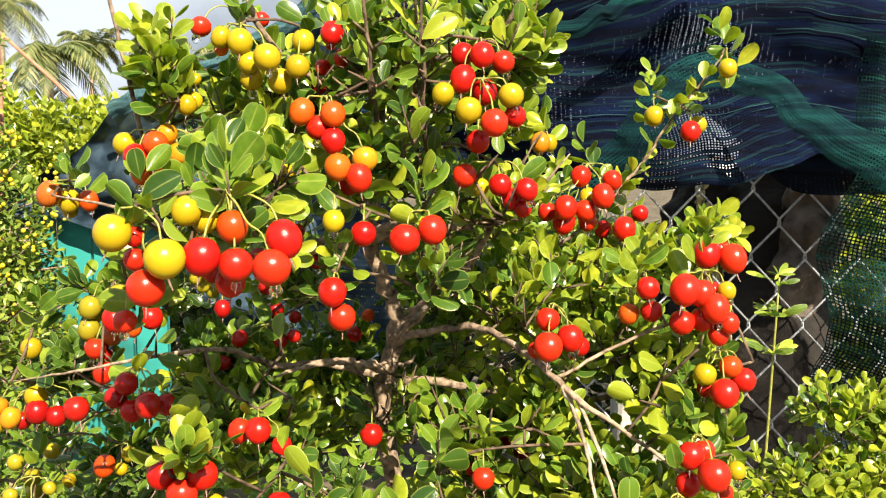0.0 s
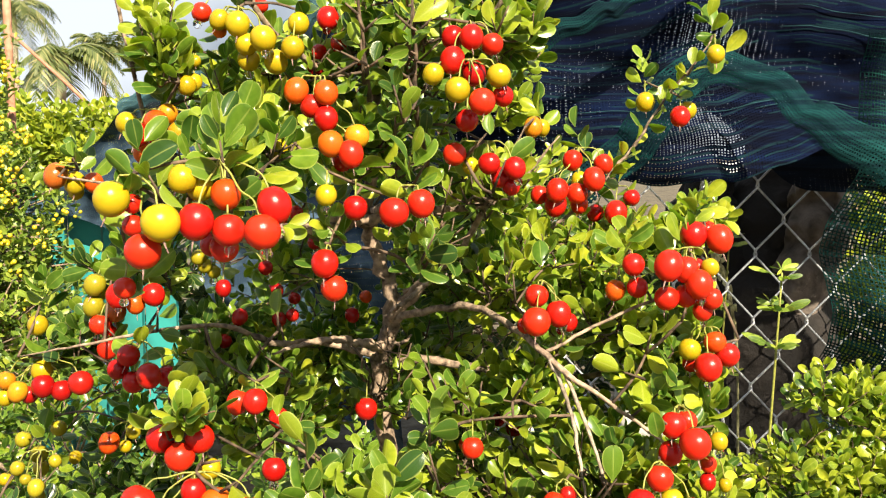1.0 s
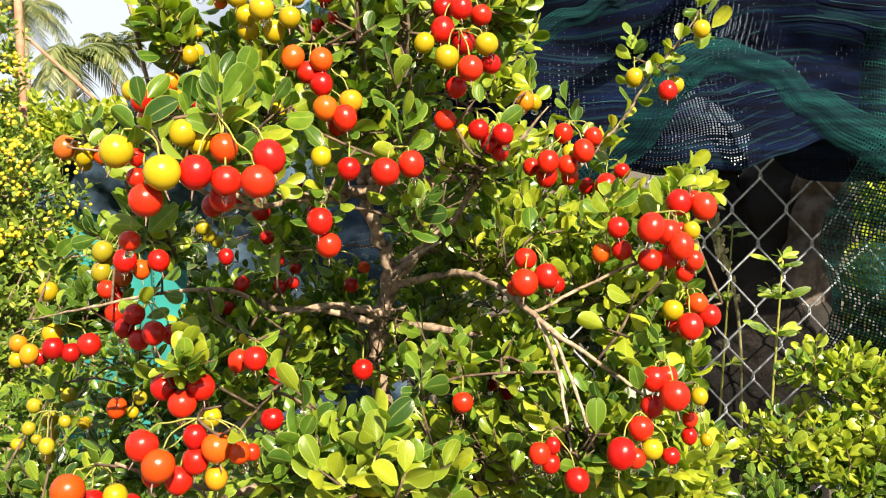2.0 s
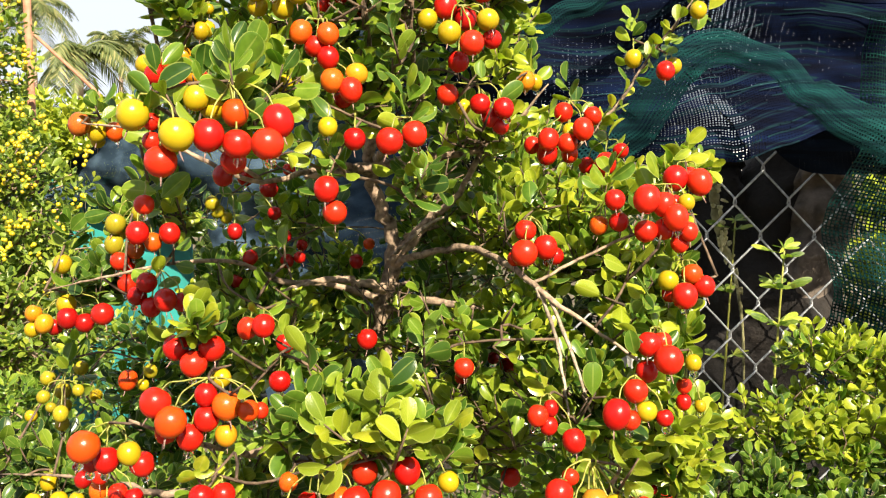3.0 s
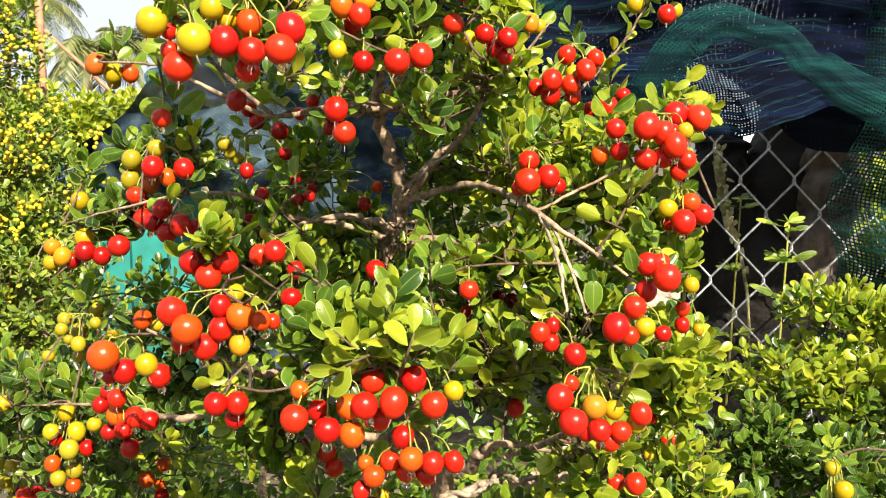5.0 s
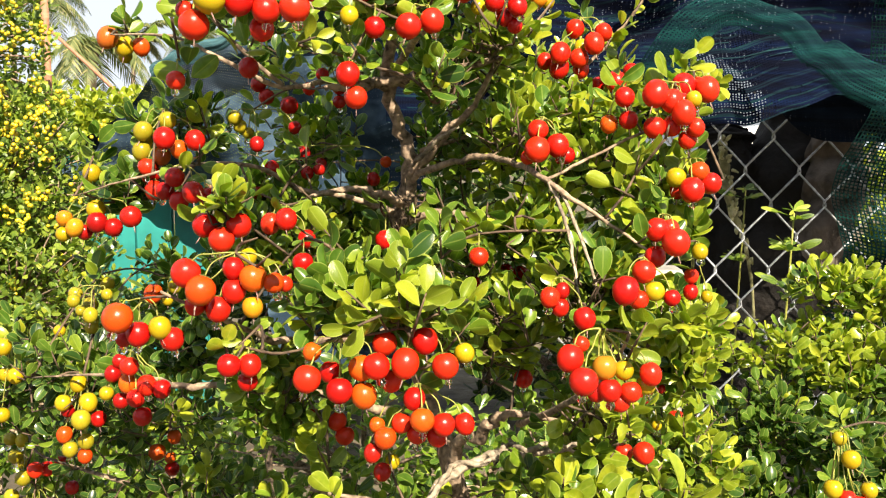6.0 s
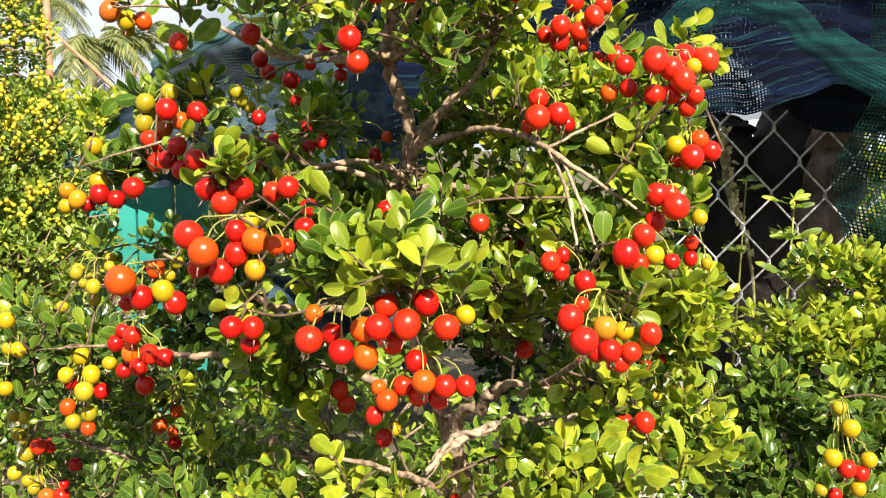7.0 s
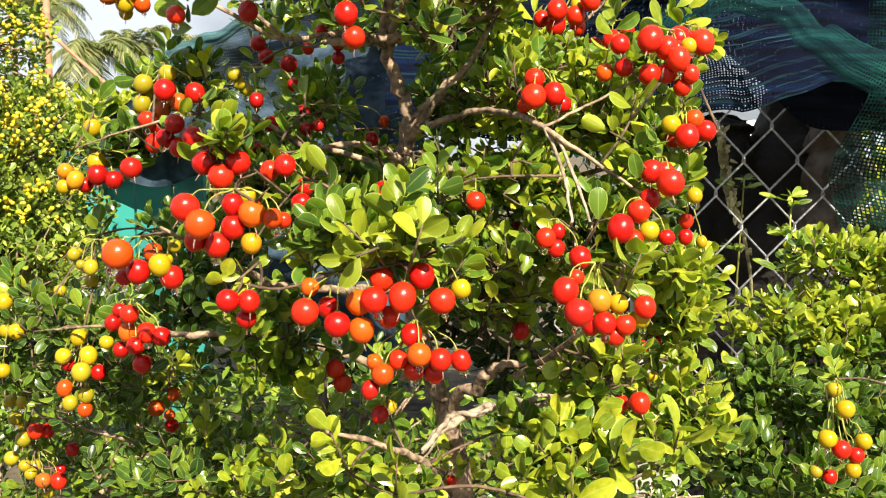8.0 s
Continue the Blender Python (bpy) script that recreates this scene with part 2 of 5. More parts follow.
# ---------------------------------------------------------------- leaves
def leaf_shape(width, notch, fold, curl, nu=4, nv=8, widest=0.56):
    """An obovate, round-tipped leaf of length 1 along +y on a short stalk, upper side +z."""
    verts, uvs, faces = [], [], []
    for i in range(nv + 1):
        v = math.sin(0.5 * math.pi * i / nv) ** 0.9
        if v > widest:
            half = 0.5 * width * math.sqrt(max(0.0, 1 - ((v - widest) / (1.0 - widest)) ** 2.4))
        else:
            half = 0.5 * width * math.sin(0.5 * math.pi * v / widest) ** 0.54
        half = max(half, 0.016)
        for j in range(nu + 1):
            u = 2 * j / nu - 1
            x = u * half
            tip = notch * max(0.0, v - 0.85) * (1 - abs(u))
            z = half * (0.12 * min(abs(u), 0.5) - fold * u * u) + curl * (v - 0.35) ** 2
            verts.append((x, 0.10 + v - tip - (0.1 if i == 0 else 0), z))
            uvs.append((j / nu, v))
    for i in range(nv):
        for j in range(nu):
            a = i * (nu + 1) + j
            faces.append((a, a + 1, a + nu + 2, a + nu + 1))
    return np.array(verts), np.array(uvs), faces


SHAPES = [leaf_shape(0.66, 0.1, 0.35, -0.22, widest=0.52), leaf_shape(0.72, 0.3, 0.50, 0.16, widest=0.55), leaf_shape(0.60, 0.1, -0.30, -0.30, widest=0.50), leaf_shape(0.66, 0.5, 0.25, -0.12, widest=0.57), leaf_shape(0.62, 0.0, 0.60, 0.22, widest=0.48)]
SMALL = [leaf_shape(0.56, 0, 0.4, -0.2, 2, 5), leaf_shape(0.50, 0, -0.3, 0.2, 2, 5)]
LEAF_MESH = [[mesh("leaf", v, f, m, True, uv) for v, uv, f in SHAPES] for m in (LEAF, LEAF_FRESH)]
rnd = random.Random(11)
TO_LIGHT = Vector((0.25, -0.62, 0.74)).normalized()


def leaf_frame(base, way, size, flat=0.7, r=rnd):
    """The pose of a leaf at base that points along way, its upper side turned to the light."""
    y = way.normalized()
    up = (TO_LIGHT * flat + Vector((r.gauss(0, 1), r.gauss(0, 1), r.gauss(0, 1))).normalized() * (1.05 - flat * 0.5))
    z = up - up.dot(y) * y
    z.normalize()
    x = y.cross(z)
    rot = Matrix((x, y, z)).transposed().to_4x4()
    return Matrix.Translation(base) @ rot @ Matrix.Diagonal((size, size, size, 1))


def shoot_leaves(base, way, n, size, r=rnd, spread=1.0):
    """Poses of the leaves of one shoot, alternate along its last stretch and in a tuft at the tip, with the shoot's axis."""
    way = way.normalized()
    side = way.orthogonal().normalized()
    length = size * 0.20 * n
    out = []
    turn = r.random() * 6.28
    for k in range(n):
        f = k / max(1, n - 1)
        turn += 2.4 + r.gauss(0, 0.25)
        q = Matrix.Rotation(turn, 3, way) @ side
        lift = 0.25 + 0.75 * f + r.gauss(0, 0.15)
        d = way * lift + q * spread * (1.0 - 0.35 * f)
        at = base + way * length * (f - 0.75) + q * 0.0008
        out.append(leaf_frame(at, d, size * r.uniform(0.72, 1.12) * (1.0 if f < 0.8 else 0.85), 0.68, r))
    return out, base - way * length * 0.75, base + way * length * 0.25


class Leaves:
    """Leaves gathered into one mesh."""

    def __init__(self, shapes):
        self.shapes, self.rows = shapes, []

    def add(self, m):
        self.rows.append(np.array(m))

    def build(self, name, mat, parent, label):
        vs, fs, us, base = [], [], [], 0
        for k, m in enumerate(self.rows):
            v, uv, f = self.shapes[k % len(self.shapes)]
            vs.append(v @ m[:3, :3].T + m[:3, 3])
            fs.append(np.array(f) + base)
            us.append(uv)
            base += len(v)
        me = mesh(name, np.vstack(vs), np.vstack(fs).tolist(), mat, True, np.vstack(us))
        return part(name, me, parent, label, kind="stuff")


# ---------------------------------------------------------------- ground
def ground():
    n, verts, faces = 60, [], []
    grid = np.sign(np.linspace(-1, 1, n)) * np.abs(np.linspace(-1, 1, n)) ** 3 * 400
    for y in grid:
        for x in grid:
            near = max(0.0, 1 - (abs(x) + abs(y)) / 30)
            verts.append((x, y + 2, 0.05 * near * noise.noise(Vector((x * 0.8, y * 0.8, 0))) - 0.03))
    for i in range(n - 1):
        for j in range(n - 1):
            a = i * n + j
            faces.append((a, a + 1, a + n + 1, a + n))
    tagged(new("ground", mesh("ground", verts, faces, SOIL)), "dark bare garden soil under the shrubs", "ground", kind="structure")


ground()

# ---------------------------------------------------------------- the berry tree: trunk and limbs
tree = thing("berry_bonsai_tree", (0.0, 0.5, 0.0), "small-leaved bonsai tree laden with red, orange and yellow berries", "tree")
shrub = thing("clipped_shrub", (0.42, 0.62, 0.0), "yellow-green small-leaved shrub with a few yellow berries by the fence", "shrub")


class Wood:
    """Points of the wood so far, to which new twigs join."""

    def __init__(self):
        self.p, self.n = np.zeros((40000, 3)), 0

    def add(self, pts):
        pts = np.asarray(pts, float).reshape(-1, 3)
        self.p[self.n : self.n + len(pts)] = pts
        self.n += len(pts)

    def nearest(self, tip):
        q = self.p[: self.n]
        d = np.linalg.norm(q - tip, axis=1) + np.maximum(0.0, q[:, 2] - tip[2]) * 0.35
        k = int(d.argmin())
        return Vector(q[k]), float(d[k])


NODES = {tree.name: Wood(), shrub.name: Wood()}


FRUIT, SUNNY = [], []


def limb(owner, name, rows, sides=8, rough=0.22, mat=BARK, label="", shown=None):
    pts = spline(rows, 6)
    for k in range(len(pts)):
        j = 0.25 * pts[k][3]
        pts[k][:3] += [rnd.gauss(0, j), rnd.gauss(0, j), rnd.gauss(0, j)]
    if shown:
        FRUIT.extend((*p[:3], max(0.004, p[3])) for p in pts if shown[0] < p[2] < shown[1])
    SUNNY.extend((*p[:3], 0.014 if name == "trunk" else 0.0062) for p in pts if p[3] > 0.0014 and 0.58 < p[2] < 0.875)
    v, f = tube(pts, sides, rough)
    NODES[owner.name].add(pts[:, :3])
    return part(name, mesh(name, v, f, mat), owner, label)


limb(tree, "trunk", [(0.0, 0.52, -0.05, 0.024), (0.0, 0.51, 0.20, 0.019), (0.02, 0.50, 0.42, 0.013), (0.005, 0.50, 0.58, 0.0076), (-0.025, 0.505, 0.69, 0.0054), (-0.034, 0.50, 0.765, 0.0052), (-0.026, 0.49, 0.81, 0.0046), (-0.038, 0.485, 0.845, 0.0038), (-0.034, 0.47, 0.90, 0.003), (-0.028, 0.455, 0.96, 0.002), (-0.02, 0.45, 1.03, 0.0012)], 14, 0.3, label="gnarled grey-brown trunk", shown=(0.745, 0.88))
BR = "branch"
limb(tree, BR, [(-0.03, 0.495, 0.795, 0.0027), (-0.008, 0.475, 0.806, 0.0021), (0.02, 0.452, 0.812, 0.0019), (0.040, 0.41, 0.807, 0.0017), (0.056, 0.38, 0.797, 0.0014), (0.078, 0.376, 0.782, 0.001), (0.102, 0.37, 0.765, 0.00068)], shown=(0.77, 0.9))
limb(tree, BR, [(0.052, 0.384, 0.800, 0.0012), (0.060, 0.378, 0.780, 0.00099), (0.064, 0.372, 0.758, 0.00079), (0.066, 0.366, 0.742, 0.00055)], 6, mat=PALE_BARK, shown=(0.74, 0.9))
limb(tree, BR, [(0.057, 0.380, 0.797, 0.0011), (0.068, 0.372, 0.770, 0.00087), (0.076, 0.366, 0.744, 0.00055)], 6, mat=PALE_BARK, shown=(0.74, 0.9))
limb(tree, BR, [(-0.026, 0.49, 0.80, 0.0042), (-0.005, 0.48, 0.825, 0.0031), (0.014, 0.47, 0.842, 0.0018), (0.03, 0.46, 0.875, 0.0016), (0.045, 0.455, 0.905, 0.0003)], shown=(0.80, 0.87))
limb(tree, BR, [(-0.036, 0.485, 0.855, 0.0036), (-0.012, 0.47, 0.862, 0.0024), (0.03, 0.44, 0.868, 0.0016), (0.06, 0.43, 0.90, 0.0003)])
limb(tree, BR, [(-0.036, 0.485, 0.852, 0.0028), (-0.058, 0.455, 0.857, 0.0020), (-0.088, 0.42, 0.849, 0.0014), (-0.115, 0.40, 0.862, 0.0011), (-0.145, 0.41, 0.875, 0.00079), (-0.19, 0.44, 0.88, 0.00048)], shown=(0.84, 0.862))
limb(tree, BR, [(-0.072, 0.452, 0.851, 0.0016), (-0.055, 0.462, 0.853, 0.0027), (-0.037, 0.476, 0.856, 0.0034), (-0.016, 0.472, 0.858, 0.0028), (0.004, 0.466, 0.861, 0.0012)], 10, 0.35, BARK, "thick knuckled cross limb", (0.84, 0.88))
limb(tree, BR, [(-0.034, 0.497, 0.775, 0.0024), (-0.062, 0.48, 0.787, 0.0017), (-0.085, 0.455, 0.792, 0.0018), (-0.105, 0.43, 0.806, 0.0012), (-0.132, 0.405, 0.808, 0.00096), (-0.17, 0.41, 0.800, 0.00059), (-0.21, 0.43, 0.79, 0.00029)])
limb(tree, BR, [(-0.035, 0.50, 0.77, 0.0036), (0.0, 0.475, 0.778, 0.0024), (0.06, 0.46, 0.772, 0.0018), (0.11, 0.44, 0.785, 0.0012), (0.15, 0.43, 0.80, 0.00059)])
limb(tree, BR, [(-0.020, 0.485, 0.815, 0.0015), (0.04, 0.49, 0.835, 0.0012), (0.075, 0.49, 0.860, 0.0010), (0.098, 0.49, 0.884, 0.0009), (0.109, 0.49, 0.897, 0.0008), (0.123, 0.488, 0.920, 0.0007), (0.137, 0.48, 0.939, 0.0006), (0.145, 0.476, 0.951, 0.0004)])
limb(tree, BR, [(-0.029, 0.488, 0.783, 0.0027), (-0.037, 0.472, 0.788, 0.0025), (-0.048, 0.465, 0.791, 0.0024), (-0.060, 0.460, 0.793, 0.0019), (-0.073, 0.455, 0.791, 0.0012), (-0.086, 0.450, 0.787, 0.0006)], 10, 0.30, BARK, "gnarled side limb of brown bark", (0.6, 0.9))
limb(tree, BR, [(-0.024, 0.478, 0.806, 0.0011), (-0.016, 0.470, 0.813, 0.0013), (-0.007, 0.463, 0.822, 0.0013), (0.005, 0.456, 0.829, 0.0007)], 8, 0.20, PALE_BARK, "pale healed scar along the limb", (0.6, 0.9))
limb(tree, BR, [(-0.028, 0.478, 0.791, 0.0009), (-0.024, 0.474, 0.788, 0.0011), (-0.019, 0.478, 0.788, 0.0010), (-0.015, 0.488, 0.790, 0.0006)], 8, 0.15, BARK, "short curled stub", (0.6, 0.9))
limb(tree, BR, [(-0.015, 0.400, 0.610, 0.0025), (-0.013, 0.405, 0.619, 0.0025), (-0.005, 0.415, 0.631, 0.0026), (0.007, 0.425, 0.636, 0.0027), (0.027, 0.435, 0.642, 0.0027), (0.046, 0.440, 0.640, 0.0024), (0.069, 0.440, 0.645, 0.0018), (0.089, 0.440, 0.651, 0.0010)], 10, 0.25, PALE_BARK, "thick wired branch of pale bark", (0.6, 0.7))
limb(tree, BR, [(-0.012, 0.395, 0.627, 0.0016), (-0.007, 0.400, 0.631, 0.0016), (0.004, 0.425, 0.639, 0.0016), (0.017, 0.420, 0.641, 0.0016), (0.026, 0.425, 0.643, 0.0015), (0.035, 0.445, 0.644, 0.0015), (0.046, 0.430, 0.646, 0.0015), (0.058, 0.435, 0.649, 0.0013), (0.073, 0.440, 0.642, 0.0010)], 8, 0.15, PALE_BARK, "thin strand wound round the pale branch")
limb(tree, BR, [(0.005, 0.50, 0.55, 0.012), (0.003, 0.460, 0.634, 0.0040), (0.018, 0.435, 0.653, 0.0037), (0.027, 0.425, 0.666, 0.0030), (0.040, 0.420, 0.671, 0.0018), (0.062, 0.420, 0.667, 0.0010), (0.080, 0.420, 0.672, 0.0006)], 10, 0.3, BARK, "cut-back limb with rough brown bark", (0.63, 0.7))

limb(tree, BR, [(-0.02, 0.50, 0.64, 0.0036), (-0.075, 0.45, 0.672, 0.0022), (-0.115, 0.41, 0.688, 0.0018), (-0.142, 0.40, 0.690, 0.0018), (-0.19, 0.42, 0.69, 0.00099), (-0.25, 0.45, 0.68, 0.00048)])
limb(tree, BR, [(0.0, 0.50, 0.55, 0.0048), (-0.004, 0.42, 0.60, 0.0032), (-0.008, 0.375, 0.628, 0.0022), (-0.03, 0.34, 0.65, 0.0014), (-0.06, 0.33, 0.66, 0.00079)], 8, 0.5)
limb(tree, BR, [(-0.03, 0.50, 0.70, 0.004), (-0.06, 0.43, 0.71, 0.0024), (-0.085, 0.37, 0.722, 0.0018), (-0.10, 0.33, 0.74, 0.0012), (-0.12, 0.31, 0.755, 0.00059)])
limb(tree, BR, [(0.0, 0.51, 0.50, 0.0048), (-0.10, 0.48, 0.56, 0.0032), (-0.18, 0.47, 0.60, 0.002), (-0.26, 0.50, 0.61, 0.00079)])
limb(tree, BR, [(-0.034, 0.475, 0.89, 0.0017), (-0.065, 0.40, 0.888, 0.0013), (-0.088, 0.335, 0.888, 0.0010), (-0.10, 0.295, 0.886, 0.0008)], 6)
limb(tree, BR, [(-0.036, 0.485, 0.86, 0.0025), (-0.02, 0.41, 0.868, 0.002), (-0.008, 0.36, 0.872, 0.0012)], 6)
limb(tree, BR, [(-0.033, 0.465, 0.91, 0.0022), (0.0, 0.43, 0.93, 0.0017), (0.03, 0.40, 0.96, 0.0012), (0.04, 0.39, 0.99, 0.00072)], 6)
limb(tree, BR, [(-0.033, 0.465, 0.91, 0.0022), (-0.055, 0.43, 0.93, 0.0017), (-0.075, 0.39, 0.95, 0.0013), (-0.09, 0.375, 0.99, 0.00072)], 6)
limb(tree, BR, [(-0.09, 0.42, 0.85, 0.0013), (-0.12, 0.39, 0.885, 0.0011), (-0.13, 0.38, 0.93, 0.0009), (-0.135, 0.37, 0.97, 0.00072)], 6)
limb(tree, BR, [(-0.03, 0.46, 0.93, 0.0018), (-0.035, 0.42, 0.96, 0.0014), (-0.03, 0.40, 1.0, 0.00086)], 6)
limb(tree, BR, [(0.05, 0.395, 0.80, 0.00094), (0.08, 0.40, 0.815, 0.00079), (0.12, 0.39, 0.835, 0.00058)], 6)
limb(tree, BR, [(0.04, 0.43, 0.66, 0.0022), (0.06, 0.37, 0.69, 0.0016), (0.075, 0.32, 0.72, 0.0012), (0.08, 0.305, 0.74, 0.00072)], 6)
limb(tree, BR, [(-0.025, 0.420, 0.885, 0.0013), (-0.028, 0.385, 0.913, 0.0012), (-0.029, 0.370, 0.937, 0.0008), (-0.031, 0.360, 0.957, 0.0007), (-0.034, 0.355, 0.982, 0.0006)], 7, 0.2, TWIG, "upright reddish-brown shoot")
limb(tree, BR, [(-0.004, 0.430, 0.885, 0.0013), (-0.008, 0.390, 0.913, 0.0012), (-0.008, 0.380, 0.938, 0.0008), (-0.009, 0.375, 0.962, 0.0007), (-0.010, 0.370, 0.988, 0.0006)], 7, 0.2, TWIG, "upright reddish-brown shoot")
limb(shrub, "stem", [(0.42, 0.62, -0.05, 0.014), (0.40, 0.62, 0.25, 0.011), (0.38, 0.60, 0.48, 0.008), (0.36, 0.60, 0.66, 0.005), (0.38, 0.62, 0.75, 0.002)])
limb(shrub, "stem", [(0.43, 0.62, 0.10, 0.010), (0.47, 0.60, 0.40, 0.007), (0.46, 0.62, 0.62, 0.004), (0.45, 0.64, 0.74, 0.002)])
limb(shrub, "stem", [(0.41, 0.61, 0.20, 0.008), (0.34, 0.55, 0.45, 0.006), (0.30, 0.53, 0.60, 0.003), (0.31, 0.56, 0.68, 0.002)])


def reach(owner, tip, r0=0.0009):
    """Rows of a twig from the nearest wood to tip; the twig becomes wood in its turn."""
    at, best = NODES[owner.name].nearest(np.array(tip))
    mid = (at + tip) / 2 + Vector((rnd.gauss(0, 0.06), rnd.gauss(0, 0.06), rnd.gauss(0.03, 0.06))) * best
    r1 = min(0.0010, r0 + best * 0.003)
    pts = spline([(*at, r1), (*mid, (r1 + r0) / 2), (*tip, r0)], 4)
    NODES[owner.name].add(pts[2:, :3])
    return pts


# ---------------------------------------------------------------- berries
def berry_mesh(mat, long, seed):
    """A glossy drupe of radius 1 hanging from the origin's top: body, calyx and dry style."""
    r = random.Random(seed)
    verts, faces, rings, seg = [], [], 11, 16
    for i in range(rings + 1):
        a = math.pi * i / rings
        z = math.cos(a) * long
        s = math.sin(a) * (1 + 0.03 * math.cos(a))
        z -= 0.10 * math.exp(-((a / 0.35) ** 2))
        for j in range(seg):
            b = 2 * math.pi * j / seg
            w = 1 + 0.012 * math.sin(3 * b + seed) + 0.01 * math.sin(5 * b)
            verts.append((s * w * math.cos(b), s * w * math.sin(b), z))
    for i in range(rings):
        for j in range(seg):
            a, b = i * seg + j, i * seg + (j + 1) % seg
            faces.append((a, a + seg, b + seg, b))
    body = len(faces)
    v2, f2 = tube([(0, 0, -long * 0.98, 0.060), (0.03, 0.02, -long - 0.25, 0.050), (0.11, 0.04, -long - 0.62, 0.03)], 5)
    o = len(verts)
    verts.extend(v2)
    faces.extend(tuple(i + o for i in q) for q in f2)
    tip = len(faces)
    for k in range(5):
        a = k * 2 * math.pi / 5 + r.random() * 0.3
        o = len(verts)
        for q, rad, h in ((a - 0.4, 0.12, 0.90), (a, 0.42, 0.94), (a + 0.4, 0.12, 0.90), (a, 0.1, 1.02)):
            verts.append((math.cos(q) * rad, math.sin(q) * rad, h * long))
        faces += [(o, o + 1, o + 3), (o + 1, o + 2, o + 3)]
    me = mesh("berry", verts, faces, [mat, STALK, STYLE])
    me.polygons.foreach_set("material_index", [0] * body + [2] * (tip - body) + [1] * (len(faces) - tip))
    return me


BERRY_MESH = {c: [berry_mesh(m, q, k) for k, q in enumerate((1.0, 1.08, 1.03, 1.15))] for c, m in BERRY.items()}


def drop_mesh():
    verts, faces, rings, seg = [], [], 8, 12
    for i in range(rings + 1):
        a = math.pi * i / rings
        for j in range(seg):
            b = 2 * math.pi * j / seg
            s = math.sin(a) * (1 if a > 1.57 else 0.5 + 0.5 * a / 1.57)
            verts.append((s * math.cos(b), s * math.sin(b), math.cos(a) * (1.0 if a > 1.57 else 1.35)))
    for i in range(rings):
        for j in range(seg):
            a, b = i * seg + j, i * seg + (j + 1) % seg
            faces.append((a, a + seg, b + seg, b))
    return mesh("dewdrop", verts, faces, dew_m)


DROP = drop_mesh()


def berry_cluster(owner, colours, berries):
    """Berries on thin stalks from one node; rows of x, y, z and the radius in millimetres."""
    c = np.array(berries)
    top, r = c[:, 2].max(), c[:, 3].mean() / 1000
    w = np.exp((c[:, 2] - top) / 0.012)
    node = Vector(((c[:, 0] * w).sum() / w.sum(), (c[:, 1] * w).sum() / w.sum() + 0.005, top + r * (1.25 if len(c) > 1 else 2.2)))
    TWIGS[owner.name].append(tube(reach(owner, node, 0.0006), 5, 0.2))
    pieces = []
    for x, y, z, mm in berries:
        p = Vector((x, y, z))
        axis = ((node - p).normalized() * 0.5 + Vector((0, 0.1, 0.7))).normalized()
        head = p + axis * mm / 1000 * 0.92
        fork = node + Vector(((x - node.x) * 0.5, (y - node.y) * 0.5, min(0.0, max(-0.03, z + 0.0125 - node.z))))
        mid = (fork + head) / 2 + Vector((x - fork.x, y - fork.y + 0.002, 0.0)) * 0.12 + Vector((0, 0.001, 0.001))
        pieces.append(tube(spline([(*node, 0.0005), (*(node.lerp(fork, 0.5) + Vector((0, 0.002, 0))), 0.0004), (*fork, 0.00036), (*mid, 0.00033), (*head, 0.00042)], 3), 5))
    TUFTS.append((owner, node + Vector((0, 0.005, 0.006)), rnd.randint(8, 12), 0.0125))
    FRUIT.extend((x, y, z, mm / 1000) for x, y, z, mm in berries)
    stem = part("fruit_stalk", mesh("fruit_stalk", *joined(pieces), STALK), owner)
    for k, (x, y, z, mm) in enumerate(berries):
        p = Vector((x, y, z))
        axis = ((node - p).normalized() * 0.5 + Vector((0, 0.1, 0.7))).normalized()
        q = axis.to_track_quat("Z", "Y").to_matrix().to_4x4() @ Matrix.Rotation(rnd.random() * 6.28, 4, "Z")
        s = mm / 1000
        shape = BERRY_MESH[colours[k]]
        ob = part("berry", shape[rnd.choice((0, 0, 1, 1, 2, 3))], stem, m=Matrix.Translation(p) @ q @ Matrix.Diagonal((s, s, s, 1)))
        low = p - axis * s
        free = all((Vector(o[:3]) - low).length > o[3] / 1000 + 0.0015 for o in berries if o[:3] != (x, y, z))
        if rnd.random() < 0.36 and free:
            d = 0.0021 * rnd.uniform(0.75, 1.15)
            part("dewdrop", DROP, stem, "clear hanging water drop", Matrix.Translation(low + Vector((0, 0, -d * 0.55))) @ Matrix.Diagonal((d, d, d, 1)))


# ---------------------------------------------------------------- leafy shoots
TUFTS = []
TO_SUN = np.array(sun_dir)
# Point near the camera; leaves between it and the fruit are left out.
CAMERA_SIDE = np.array([0.0, -0.05, 0.86])


STORE = {"n": -1}


